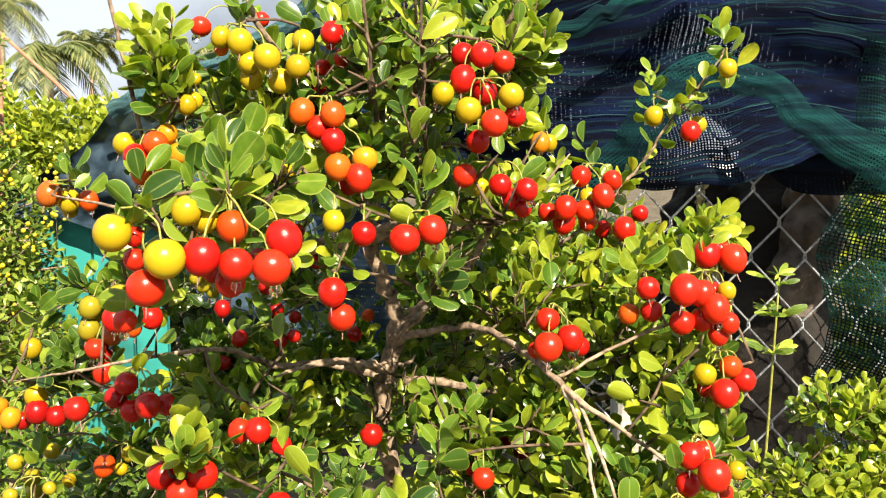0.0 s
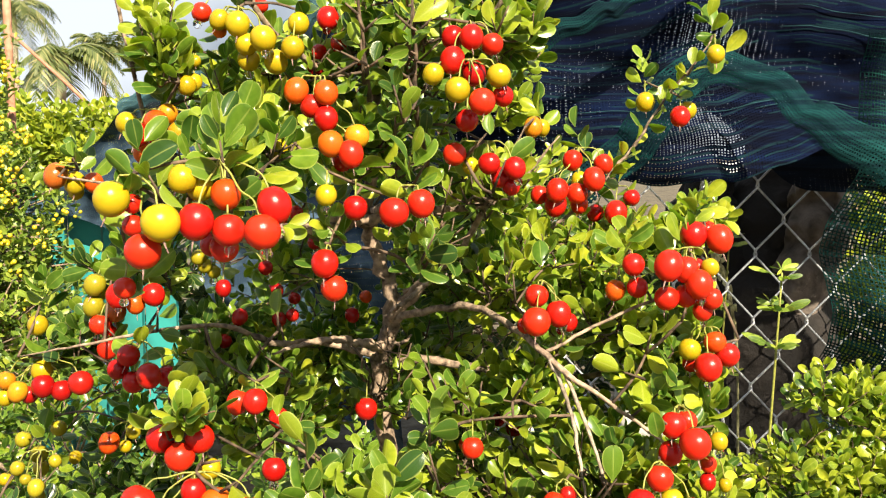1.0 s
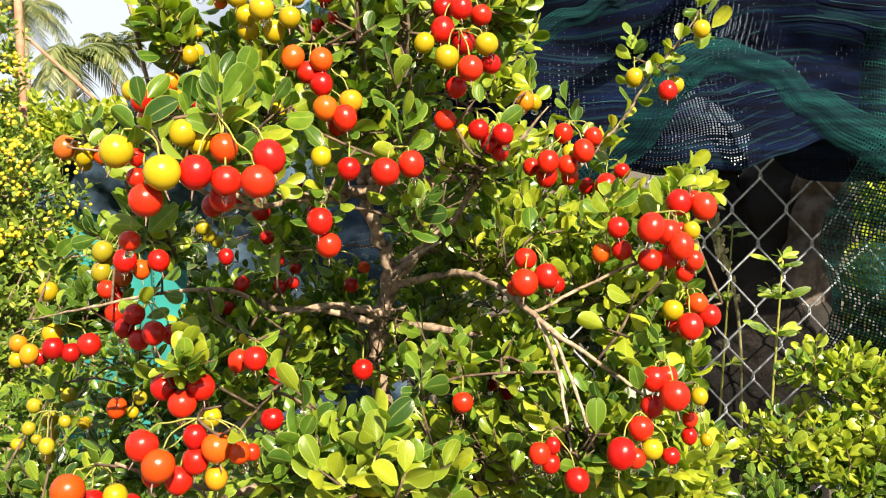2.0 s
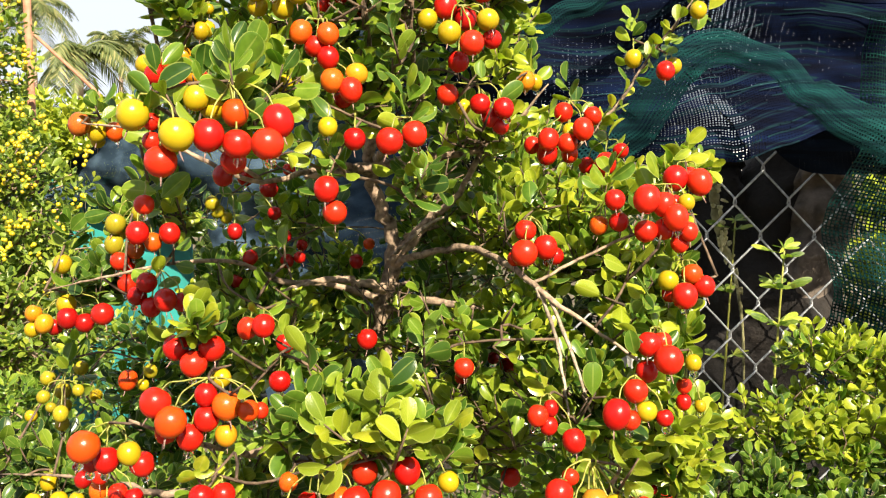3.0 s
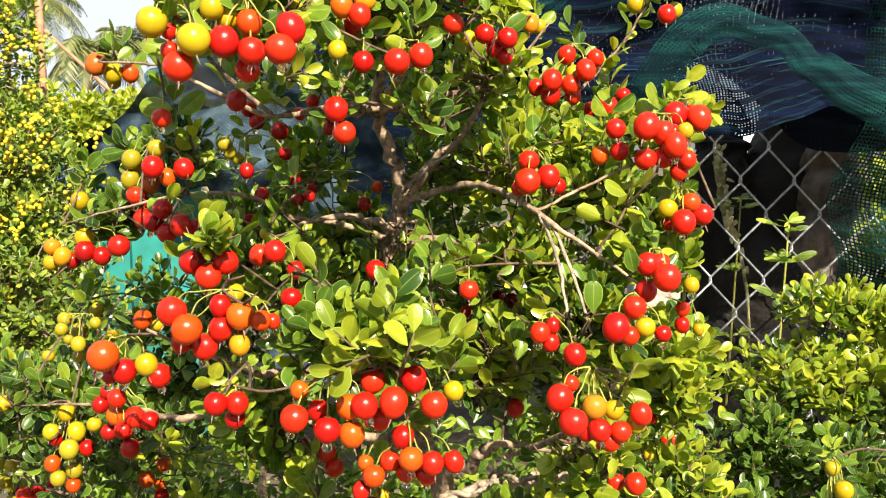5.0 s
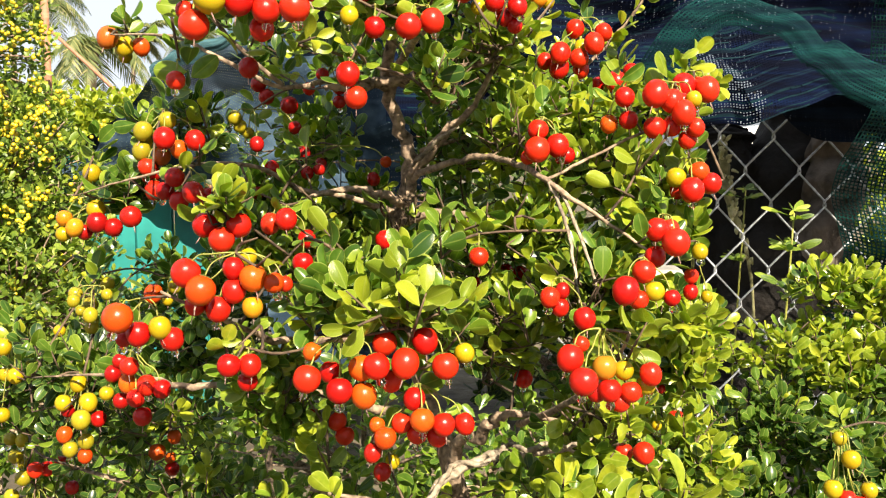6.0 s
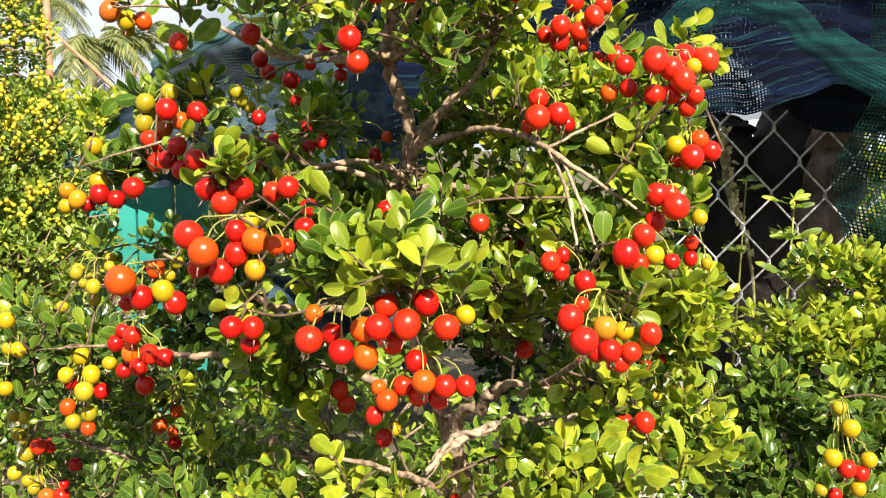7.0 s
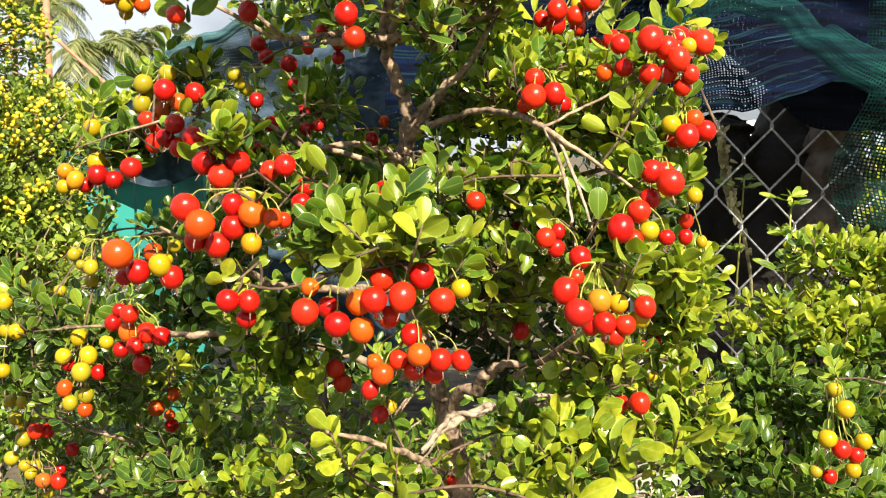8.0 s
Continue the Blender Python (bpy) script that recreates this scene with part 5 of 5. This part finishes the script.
def net_side(u, v):
    z = 0.20 + 0.86 * v - 0.16 * u
    x = 0.572 + 0.75 * u + 0.02 * math.sin(9 * v) + 0.03 * noise.noise(Vector((u * 5, v * 5, 1)))
    return (x, 1.30 + 0.05 * math.sin(26 * u + 4 * v) + folds(x, z, 1.0) * 0.4, z)


LEFT_TOP = [(-1.25, 0.78), (-1.03, 0.85), (-0.93, 0.89), (-0.865, 0.945), (-0.81, 0.99), (-0.74, 1.03), (-0.665, 1.06), (-0.56, 1.10), (-0.38, 1.155), (-0.25, 1.22), (-0.10, 1.36)]


def left_top(x):
    return float(np.interp(x, [p[0] for p in LEFT_TOP], [p[1] for p in LEFT_TOP])) + 0.010 * math.sin(14 * x)


def net_left(u, v):
    x = -1.25 + 1.15 * u
    top = left_top(x)
    low = 0.725 + 0.02 * math.sin(17 * x) - 0.45 * min(1.0, max(0.0, (u - 0.52) * 5))
    z = low + (top - low) * v
    return (x, 2.42 - 0.55 * u + 0.35 * (v ** 3) * (1 - v) + folds(x, z, 0.7) * 1.2 * (1 - 0.6 * v), z + 0.02 * noise.noise(Vector((x * 5, z * 5, 4))))


HEM = spline([(0.15, 1.32, 0.80), (0.249, 1.30, 0.891), (0.278, 1.28, 0.924), (0.321, 1.26, 0.995), (0.376, 1.26, 1.011), (0.431, 1.26, 1.000), (0.463, 1.23, 0.970), (0.481, 1.21, 0.945), (0.514, 1.20, 0.926), (0.585, 1.20, 0.882), (0.70, 1.21, 0.80), (0.85, 1.22, 0.72)], 8)
UPPER_HEM = spline([(0.0, 1.36, 1.00), (0.08, 1.33, 1.035), (0.151, 1.31, 1.064), (0.215, 1.30, 1.091), (0.254, 1.30, 1.111), (0.33, 1.31, 1.16), (0.42, 1.33, 1.20)], 8)


def ribbon(line, width):
    """A band of that width along a line, with small creases."""

    def place(u, v):
        k = u * (len(line) - 1)
        i = min(len(line) - 2, int(k))
        a = line[i] * (i + 1 - k) + line[i + 1] * (k - i)
        d = line[min(len(line) - 1, i + 2)] - line[max(0, i - 1)]
        n = np.array([-d[2], d[0]]) / (math.hypot(d[0], d[2]) + 1e-9)
        w = width * (1 + 0.2 * math.sin(9 * u)) * (0.5 - v)
        return (a[0] + n[0] * w, a[1] - 0.010 * math.sin(3.1 * v) + 0.0012 * math.sin(16 * v + 5 * u), a[2] + n[1] * w + 0.004 * math.sin(40 * u))

    return place


net("netting", net_main, 300, 195, 0.72, NET_DARK, shade_net, "blue-black netting with teal courses", 1, 0.02, 0.20, 0.34, 5, NET_LINE, OPEN)
net("netting", net_back, 204, 120, 0.80, NET_BLACK, shade_net, "blue-black netting", 2, 0.05, 0.3, 0.30, gaps=OPEN)
net("netting", net_side, 190, 170, 0.30, NET_SIDE, shade_net, "dark green netting hanging down", 3, 0.05, 0.25, 0.20)
net("hem", ribbon(HEM, 0.052), 230, 12, 0.46, NET_TEAL, shade_net, "folded teal hem", 4, 0.0, 0.22, 0.34)
net("hem", ribbon(UPPER_HEM, 0.032), 120, 8, 0.50, NET_TEAL, shade_net, "folded teal hem", 8, 0.0, 0.12)
left_net = thing("shade_net", (-0.7, 2.3, 0.0), "faded blue-black shade net heaped over a teal panel", "net")
net("netting", net_left, 200, 70, 0.80, NET_BLUE, left_net, "", 5, 0.0, 0.25)
NET_STRAND = net_material("net_strand", (0.008, 0.025, 0.032), (0.03, 0.085, 0.095))


def strands(surface, count, seed, low, high):
    """Loose paler yarns that run in waves along a net."""
    r = random.Random(seed)
    pieces = []
    for k in range(count):
        v0, u0 = r.uniform(low, high), r.uniform(0.22, 0.80)
        run, sway, ph = r.uniform(0.08, 0.25), r.uniform(0.001, 0.005), r.random() * 6.28
        rows = []
        for i in range(15):
            u = min(1.0, u0 + run * i / 14)
            x, y, z = surface(u, min(1.0, max(0.0, v0 + sway * math.sin(9 * i / 14 + ph))))
            rows.append((x, y - 0.005, z, 0.0007))
        pieces.append(tube(rows, 4))
    return part("yarn", mesh("yarn", *joined(pieces), NET_STRAND), shade_net, "paler teal loose yarns", kind="stuff")


strands(net_main, 34, 21, 0.12, 0.75)
strands(net_side, 30, 22, 0.3, 0.95)
LEFT_HEM = spline([(x, 2.42 - 0.55 * (x + 1.25) / 1.15 - 0.06, left_top(x) - 0.02) for x in (-0.78, -0.70, -0.60, -0.46, -0.28, -0.12)], 8)
net("hem", ribbon(LEFT_HEM, 0.035), 200, 8, 0.8, NET_FADED, left_net, "folded faded teal hem", 6, 0.0, 0.1)


def knobbly(verts, faces):
    """Roughens a trunk with ridges and pits."""
    out = []
    for v in verts:
        p = Vector(v)
        k = 0.016 * noise.noise(p * 22) + 0.010 * noise.noise(Vector((p.x * 60, p.y * 60, p.z * 14)))
        out.append(p + Vector((k, k, 0.4 * k)))
    return out, faces


def stump():
    st = thing("tree_stump", (0.66, 1.95, 0.0), "tree stump behind the wire fence, shade and a sunlit limb put into its colours", "stump")
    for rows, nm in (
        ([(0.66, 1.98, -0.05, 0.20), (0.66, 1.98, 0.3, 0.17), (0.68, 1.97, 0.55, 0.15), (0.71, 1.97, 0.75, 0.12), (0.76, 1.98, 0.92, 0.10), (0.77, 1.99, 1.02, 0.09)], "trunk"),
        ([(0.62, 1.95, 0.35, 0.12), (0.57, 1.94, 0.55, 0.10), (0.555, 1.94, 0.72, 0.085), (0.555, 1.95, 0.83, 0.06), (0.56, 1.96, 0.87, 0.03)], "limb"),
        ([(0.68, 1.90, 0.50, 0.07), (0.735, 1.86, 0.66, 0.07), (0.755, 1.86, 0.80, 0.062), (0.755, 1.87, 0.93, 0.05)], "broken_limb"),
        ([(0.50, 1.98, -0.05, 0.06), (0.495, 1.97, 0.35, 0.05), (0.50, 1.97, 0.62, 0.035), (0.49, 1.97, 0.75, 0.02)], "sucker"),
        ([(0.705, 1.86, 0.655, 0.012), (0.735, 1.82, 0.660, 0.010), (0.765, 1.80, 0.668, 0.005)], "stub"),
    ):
        part(nm, mesh(nm, *knobbly(*tube(spline(rows, 14), 40, 0.35)), STUMP_SUNLIT if nm == "broken_limb" else PALE_BARK if nm == "stub" else STUMP_SHADED if nm == "trunk" else STUMP), st)


stump()


def leaning_sheet():
    v = [(0.54, 2.15, -0.01), (0.80, 2.15, -0.01), (0.80, 2.32, 0.885), (0.64, 2.32, 0.865)]
    v2 = [(x, y + 0.012, z) for x, y, z in v]
    f = [(0, 1, 2, 3), (7, 6, 5, 4), (0, 4, 5, 1), (1, 5, 6, 2), (2, 6, 7, 3), (3, 7, 4, 0)]
    tagged(new("roofing_sheet", mesh("roofing_sheet", v + v2, f, SHEET, False)), "pale grey sheet lodged behind the stump", "sheet")


leaning_sheet()


def teal_panel():
    p = thing("board_fence", (-0.88, 2.42, 0.0), "teal painted upright boards below the net", "fence")
    x, k = -1.14, 0
    while x < -0.80:
        w = 0.085 + 0.02 * rnd.random()
        h = 0.79 + 0.012 * rnd.random()
        y = 2.42 + 0.004 * (k % 2)
        e = 0.003
        verts = []
        for yy, i in ((y, e), (y - e, 2 * e), (y - 0.018, 2 * e)):
            verts += [(x + i * 0.5, yy, 0.0), (x + w - i * 0.5, yy, 0.0), (x + w - i * 0.5, yy, h), (x + i * 0.5, yy, h)]
        f = [(3, 2, 1, 0), (8, 9, 10, 11)] + [(a + j, a + (j + 1) % 4, a + 4 + (j + 1) % 4, a + 4 + j) for a in (0, 4) for j in range(4)]
        part("board", mesh("board", verts, f, TEAL, False), p)
        x += w + 0.003
        k += 1


teal_panel()


def square_post(x, y, half, height):
    c = half * 0.16
    ring = [(-half + c, -half), (half - c, -half), (half, -half + c), (half, half - c), (half - c, half), (-half + c, half), (-half, half - c), (-half, -half + c)]
    verts, faces = [], []
    for z, s in ((-0.03, 1.0), (height - 0.012, 1.0), (height, 0.86)):
        verts += [(x + px * s, y + py * s, z) for px, py in ring]
    for k in range(2):
        faces += [(k * 8 + j, k * 8 + (j + 1) % 8, k * 8 + 8 + (j + 1) % 8, k * 8 + 8 + j) for j in range(8)]
    faces.append(tuple(16 + j for j in range(8)))
    return mesh("fence_post", verts, faces, PLASTER, False)


post = new("fence_post", square_post(0.317, 1.44, 0.038, 0.62))
tagged(post, "short weathered pale concrete post near the wire", "post")


def weed(x, y, z0, h, seed, count=16):
    r = random.Random(seed)
    w = thing("weed", (x, y, 0.0), "tall green weed near the wire fence", "plant", "weeds at the fence")
    top = Vector((x + 0.02, y - 0.02, h))
    part("stem", mesh("stem", *tube(spline([(x, y, -0.02, 0.003), (x + 0.01, y - 0.01, h * 0.5, 0.0025), (*top, 0.0015)], 6), 6), STALK), w)
    lv = Leaves([leaf_shape(0.36, 0, 0.25, -0.25, 2, 7, widest=0.42)])
    for k in range(count):
        zz = h - (h - z0) * (0.03 * (k % 5), 0.45, 0.9)[k * 3 // count] - 0.006 * r.random()
        a = k * 2.4 + r.random()
        at = Vector((x + 0.015, y - 0.015, zz))
        out = Vector((math.cos(a), math.sin(a), 0.25 + 0.3 * r.random())).normalized()
        across = out.cross(Vector((0, 0, 1))).normalized()
        hub = at + out * 0.014
        lv.add(leaf_frame(at, out, 0.014, 0.8, r))
        for turn in (-1.2, -0.62, 0.0, 0.62, 1.2):
            lv.add(leaf_frame(hub, out * math.cos(turn) + across * math.sin(turn), 0.030 * (1 - 0.22 * abs(turn)) * r.uniform(0.85, 1.15), 0.85, r))
    lv.build("foliage", LEAF_FAR, w, "lobed fresh green leaves")


# Brought forward along the camera's sight line so the sun reaches it.
weed(0.468, 1.32, 0.60, 0.722, 5, 9)
weed(0.50, 1.68, 0.45, 0.74, 6, 7)


def sapling():
    """A thin stem whose bark peels in small plates."""
    r = random.Random(31)
    sp = thing("sapling", (0.60, 1.80, 0.0), "thin sapling stem with pale flaking yellowish bark", "sapling")
    bark = bark_material("flaking_bark", (0.05, 0.05, 0.015), (0.34, 0.32, 0.16), 70, 0.85)
    flake = bark_material("bark_flake", (0.26, 0.25, 0.06), (0.70, 0.66, 0.42), 90, 0.8)
    rows = spline([(0.60, 1.80, -0.03, 0.003), (0.585, 1.79, 0.45, 0.003), (0.553, 1.76, 0.62, 0.004), (0.52, 1.75, 0.70, 0.009), (0.502, 1.75, 0.79, 0.010), (0.495, 1.755, 0.845, 0.006)], 10)
    part("stem", mesh("stem", *tube(rows, 12, 0.55), bark), sp)
    bits = []
    for k in range(46):
        x, y, z, rad = rows[r.randint(len(rows) // 3, len(rows) - 1)]
        a = r.uniform(-2.9, -0.2)
        c = Vector((x + math.cos(a) * rad, y + math.sin(a) * rad, z + r.gauss(0, 0.008)))
        tip = c + Vector((r.gauss(0, 0.004), -0.004 - 0.004 * r.random(), r.gauss(0, 0.010)))
        bits.append(tube([(*c, 0.0035), (*c.lerp(tip, 0.5), 0.0045 * r.uniform(0.6, 1.3)), (*tip, 0.001)], 5, 0.5))
    part("bark_flake", mesh("bark_flake", *joined(bits), flake), sp, "pale yellowish peeling plates", kind="stuff")


sapling()


# ---------------------------------------------------------------- hedges and palms
def hedge(name, label, base, blobs, size, count, mat, berries=0, seed=1, flowers=0):
    """A dense shrub: stems, leaves on short shoots through overlapping cushions, fruit."""
    r = random.Random(seed)
    h = thing(name, base, label, "shrub")
    lv, pieces, fruit = Leaves(SMALL), [], []
    b0 = Vector(base)
    sizes = [rx * ry * rz for _, (rx, ry, rz) in blobs]
    for (c, rad), part_of in zip(blobs, sizes):
        c = Vector(c)
        for i in range(3):
            e = c + Vector((r.gauss(0, 0.4) * rad[0], r.gauss(0, 0.4) * rad[1], r.gauss(0.2, 0.4) * rad[2]))
            m = b0.lerp(e, 0.5) + Vector((r.gauss(0, 0.05), r.gauss(0, 0.05), 0.08))
            pieces.append(tube(spline([(*b0, 0.012), (*m, 0.008), (*e, 0.003)], 5), 6, 0.2))
        for k in range(int(count * part_of / sum(sizes))):
            d = Vector((r.gauss(0, 1), r.gauss(-0.3, 1), r.gauss(0.15, 1))).normalized()
            f = r.random() ** 0.35 * (1 + 0.18 * noise.noise(Vector((d.x * 3, d.z * 3, seed + c.x))))
            p = c + Vector((d.x * rad[0], d.y * rad[1], d.z * rad[2])) * f
            for m in shoot_leaves(p, d * 0.6 + Vector((0, -0.2, 0.8)), r.randint(5, 8), size * r.uniform(0.75, 1.2), r)[0]:
                lv.add(m)
            if k % 4 == 0:
                pieces.append(tube([(*c.lerp(p, 0.4), 0.003), (*p, 0.0015)], 4))
        for k in range(int(berries * part_of / sum(sizes)) if c.z > 0.7 else 0):
            d = Vector((r.gauss(0, 1), r.gauss(-1.2, 0.5), r.gauss(0.1, 1))).normalized()
            p = c + Vector((d.x * rad[0], d.y * rad[1], d.z * rad[2])) * r.uniform(1.02, 1.15)
            for i in range(r.randint(6, 13)):
                q = p + Vector((r.gauss(0, 0.011), r.gauss(0, 0.010), r.gauss(0, 0.012)))
                fruit.append((q, 0.0050 * r.uniform(0.8, 1.1)))
    part("stem", mesh("stem", *joined(pieces), BARK), h)
    lv.build("foliage", mat, h, "")
    if fruit:
        verts, faces = [], []
        bm = bmesh.new()
        bmesh.ops.create_icosphere(bm, subdivisions=2, radius=1.0)
        sv = np.array([v.co[:] for v in bm.verts])
        sf = [[v.index for v in f.verts] for f in bm.faces]
        bm.free()
        for q, s in fruit:
            o = len(verts)
            verts.extend((sv * s + np.array(q)).tolist())
            faces.extend([[i + o for i in f] for f in sf])
        part("fruit", mesh("fruit", verts, faces, HEDGE_BERRY), h, "bunches of small yellow fruit", kind="stuff")
    bits = []
    for k in range(flowers):
        (c, rad) = blobs[1]
        d = Vector((r.gauss(0, 0.6), -1, r.gauss(0, 0.6))).normalized()
        q = Vector(c) + Vector((d.x * rad[0], d.y * rad[1], d.z * rad[2])) * 1.04
        for i in range(5):
            a = i * 1.257
            bits.append(tube([(*q, 0.002), (*(q + Vector((math.cos(a) * 0.008, -0.004, math.sin(a) * 0.008))), 0.004), (*(q + Vector((math.cos(a) * 0.014, -0.002, math.sin(a) * 0.014))), 0.001)], 5))
    if bits:
        part("flower", mesh("flower", *joined(bits), PETAL), h, "small orange-red flowers", kind="stuff")
    return h


hedge("fruiting_shrub", "tall dense green shrub with bunches of yellow fruit", (-1.25, 2.15, 0.0), [((-0.99, 2.02, 0.63), (0.15, 0.13, 0.13)), ((-1.30, 2.1, 1.05), (0.28, 0.22, 0.42)), ((-1.12, 2.05, 0.72), (0.26, 0.20, 0.25)), ((-1.05, 1.95, 0.45), (0.33, 0.2, 0.22)), ((-1.32, 2.1, 0.5), (0.25, 0.2, 0.3))], 0.021, 3800, LEAF_FAR, 420, 3, 9)
hedge("low_shrub", "low green leafy shrub behind the bonsai", (-0.62, 1.45, 0.0), [((-0.66, 1.5, 0.32), (0.20, 0.15, 0.16)), ((-0.45, 1.4, 0.27), (0.2, 0.15, 0.16)), ((-0.85, 1.5, 0.30), (0.2, 0.15, 0.18))], 0.024, 420, LEAF, 0, 4)
hedge("low_shrub", "low dark green leafy shrub behind the bonsai", (0.0, 1.15, 0.0), [((-0.15, 1.2, 0.34), (0.25, 0.15, 0.2)), ((0.15, 1.15, 0.30), (0.25, 0.15, 0.2))], 0.022, 500, LEAF, 0, 5)
# Added bushes whose dark leaves stand for the gloom behind the fence.
hedge("back_hedge", "dark green bushes added behind the wire fence, shade put into their leaf colour", (0.4, 2.75, 0.0), [((-0.75, 2.9, 0.4), (0.4, 0.2, 0.4)), ((-0.4, 2.8, 0.42), (0.45, 0.2, 0.42)), ((0.3, 2.75, 0.38), (0.5, 0.2, 0.40))], 0.05, 800, LEAF_SHADED, 0, 9)
hedge("back_hedge", "sunlit yellow-green bushes behind the net and wire", (1.3, 2.45, 0.0), [((1.15, 2.5, 0.55), (0.28, 0.2, 0.55)), ((1.55, 2.5, 0.6), (0.35, 0.2, 0.6))], 0.04, 900, LEAF_FRESH, 0, 10)
hedge("far_hedge", "sunlit round green hedge beyond the net", (-5.0, 12.2, 0.0), [((-6.2, 12.4, 1.0), (1.3, 0.6, 0.75)), ((-4.6, 12.3, 0.95), (1.2, 0.6, 0.72)), ((-3.0, 12.6, 0.9), (1.3, 0.6, 0.7))], 0.13, 1500, LEAF_FRESH, 0, 6)

pole = new("pole", mesh("pole", *tube([(-1.178, 2.42, -0.05, 0.011), (-1.176, 2.42, 0.9, 0.011), (-1.173, 2.42, 1.9, 0.010)], 10, 0.05), RUST))
tagged(pole, "thin upright rusty brown pole beside the shrub", "pole")


def palm(x, y, h, fronds, length, seed, lean=0.0, rise=0.0):
    r = random.Random(seed)
    p = thing("palm_tree", (x, y, 0.0), "coconut palm with drooping feathered fronds", "tree", "palms beyond the garden")
    top = Vector((x + lean, y, h))
    part("trunk", mesh("trunk", *tube(spline([(x, y, -0.05, 0.16), (x + lean * 0.3, y, h * 0.5, 0.12), (*top, 0.10)], 8), 12, 0.1), PALM_TRUNK), p)
    for k in range(fronds):
        a = k * 2.4 + r.gauss(0, 0.2)
        up = r.uniform(-0.15, 0.9) + rise
        d = Vector((math.cos(a), math.sin(a), 0))
        L = length * r.uniform(0.8, 1.1)
        rib = [top + d * L * s * (0.9 - 0.2 * s) + Vector((0, 0, L * (up * s - 0.85 * s * s))) for s in np.linspace(0, 1, 12)]
        v, f = tube([(*q, 0.022 * (1 - i / 13)) for i, q in enumerate(rib)], 5)
        v, f = list(v), list(f)
        for i in range(1, 12):
            t = (rib[i] - rib[i - 1]).normalized()
            side = t.cross(Vector((0, 0, 1))).normalized()
            for j in range(4):
                q = rib[i - 1].lerp(rib[i], j / 4)
                ll = L * 0.26 * math.sin(math.pi * min(1, (i + j / 4) / 12 * 0.85 + 0.12)) * r.uniform(0.8, 1.15)
                for sgn in (-1, 1):
                    e = q + (side * sgn * 0.75 + t * 0.5 + Vector((0, 0, -0.45 + r.gauss(0, 0.12)))).normalized() * ll
                    w = t * 0.020
                    o = len(v)
                    mid = q.lerp(e, 0.5) + Vector((0, 0, 0.05 * ll))
                    v += [q - w, q + w, mid + w, mid - w, e]
                    f += [(o, o + 1, o + 2, o + 3), (o + 3, o + 2, o + 4)]
        part("frond", mesh("frond", v, f, FROND, True, np.zeros((len(v), 2)) + 0.3), p)


palm(-17.4, 45.0, 6.0, 26, 2.5, 3, 0.3, 0.45)
palm(-18.2, 38.0, 7.0, 22, 3.2, 4)
palm(-14.8, 48.0, 6.6, 18, 2.6, 5)
palm(-8.3, 19.0, 3.0, 16, 2.0, 6, 0.2)
palm(-10.8, 44.0, 5.6, 18, 2.6, 7, 0.2)
fallen = new("leaning_trunk", mesh("leaning_trunk", *tube(spline([(-4.9, 17.0, -0.1, 0.045), (-6.87, 17.0, 1.91, 0.038), (-7.71, 17.0, 2.70, 0.034), (-8.2, 17.0, 3.15, 0.03)], 6), 10, 0.1), RUST))
tagged(fallen, "thin reddish-brown leaning trunk among the palms", "trunk")
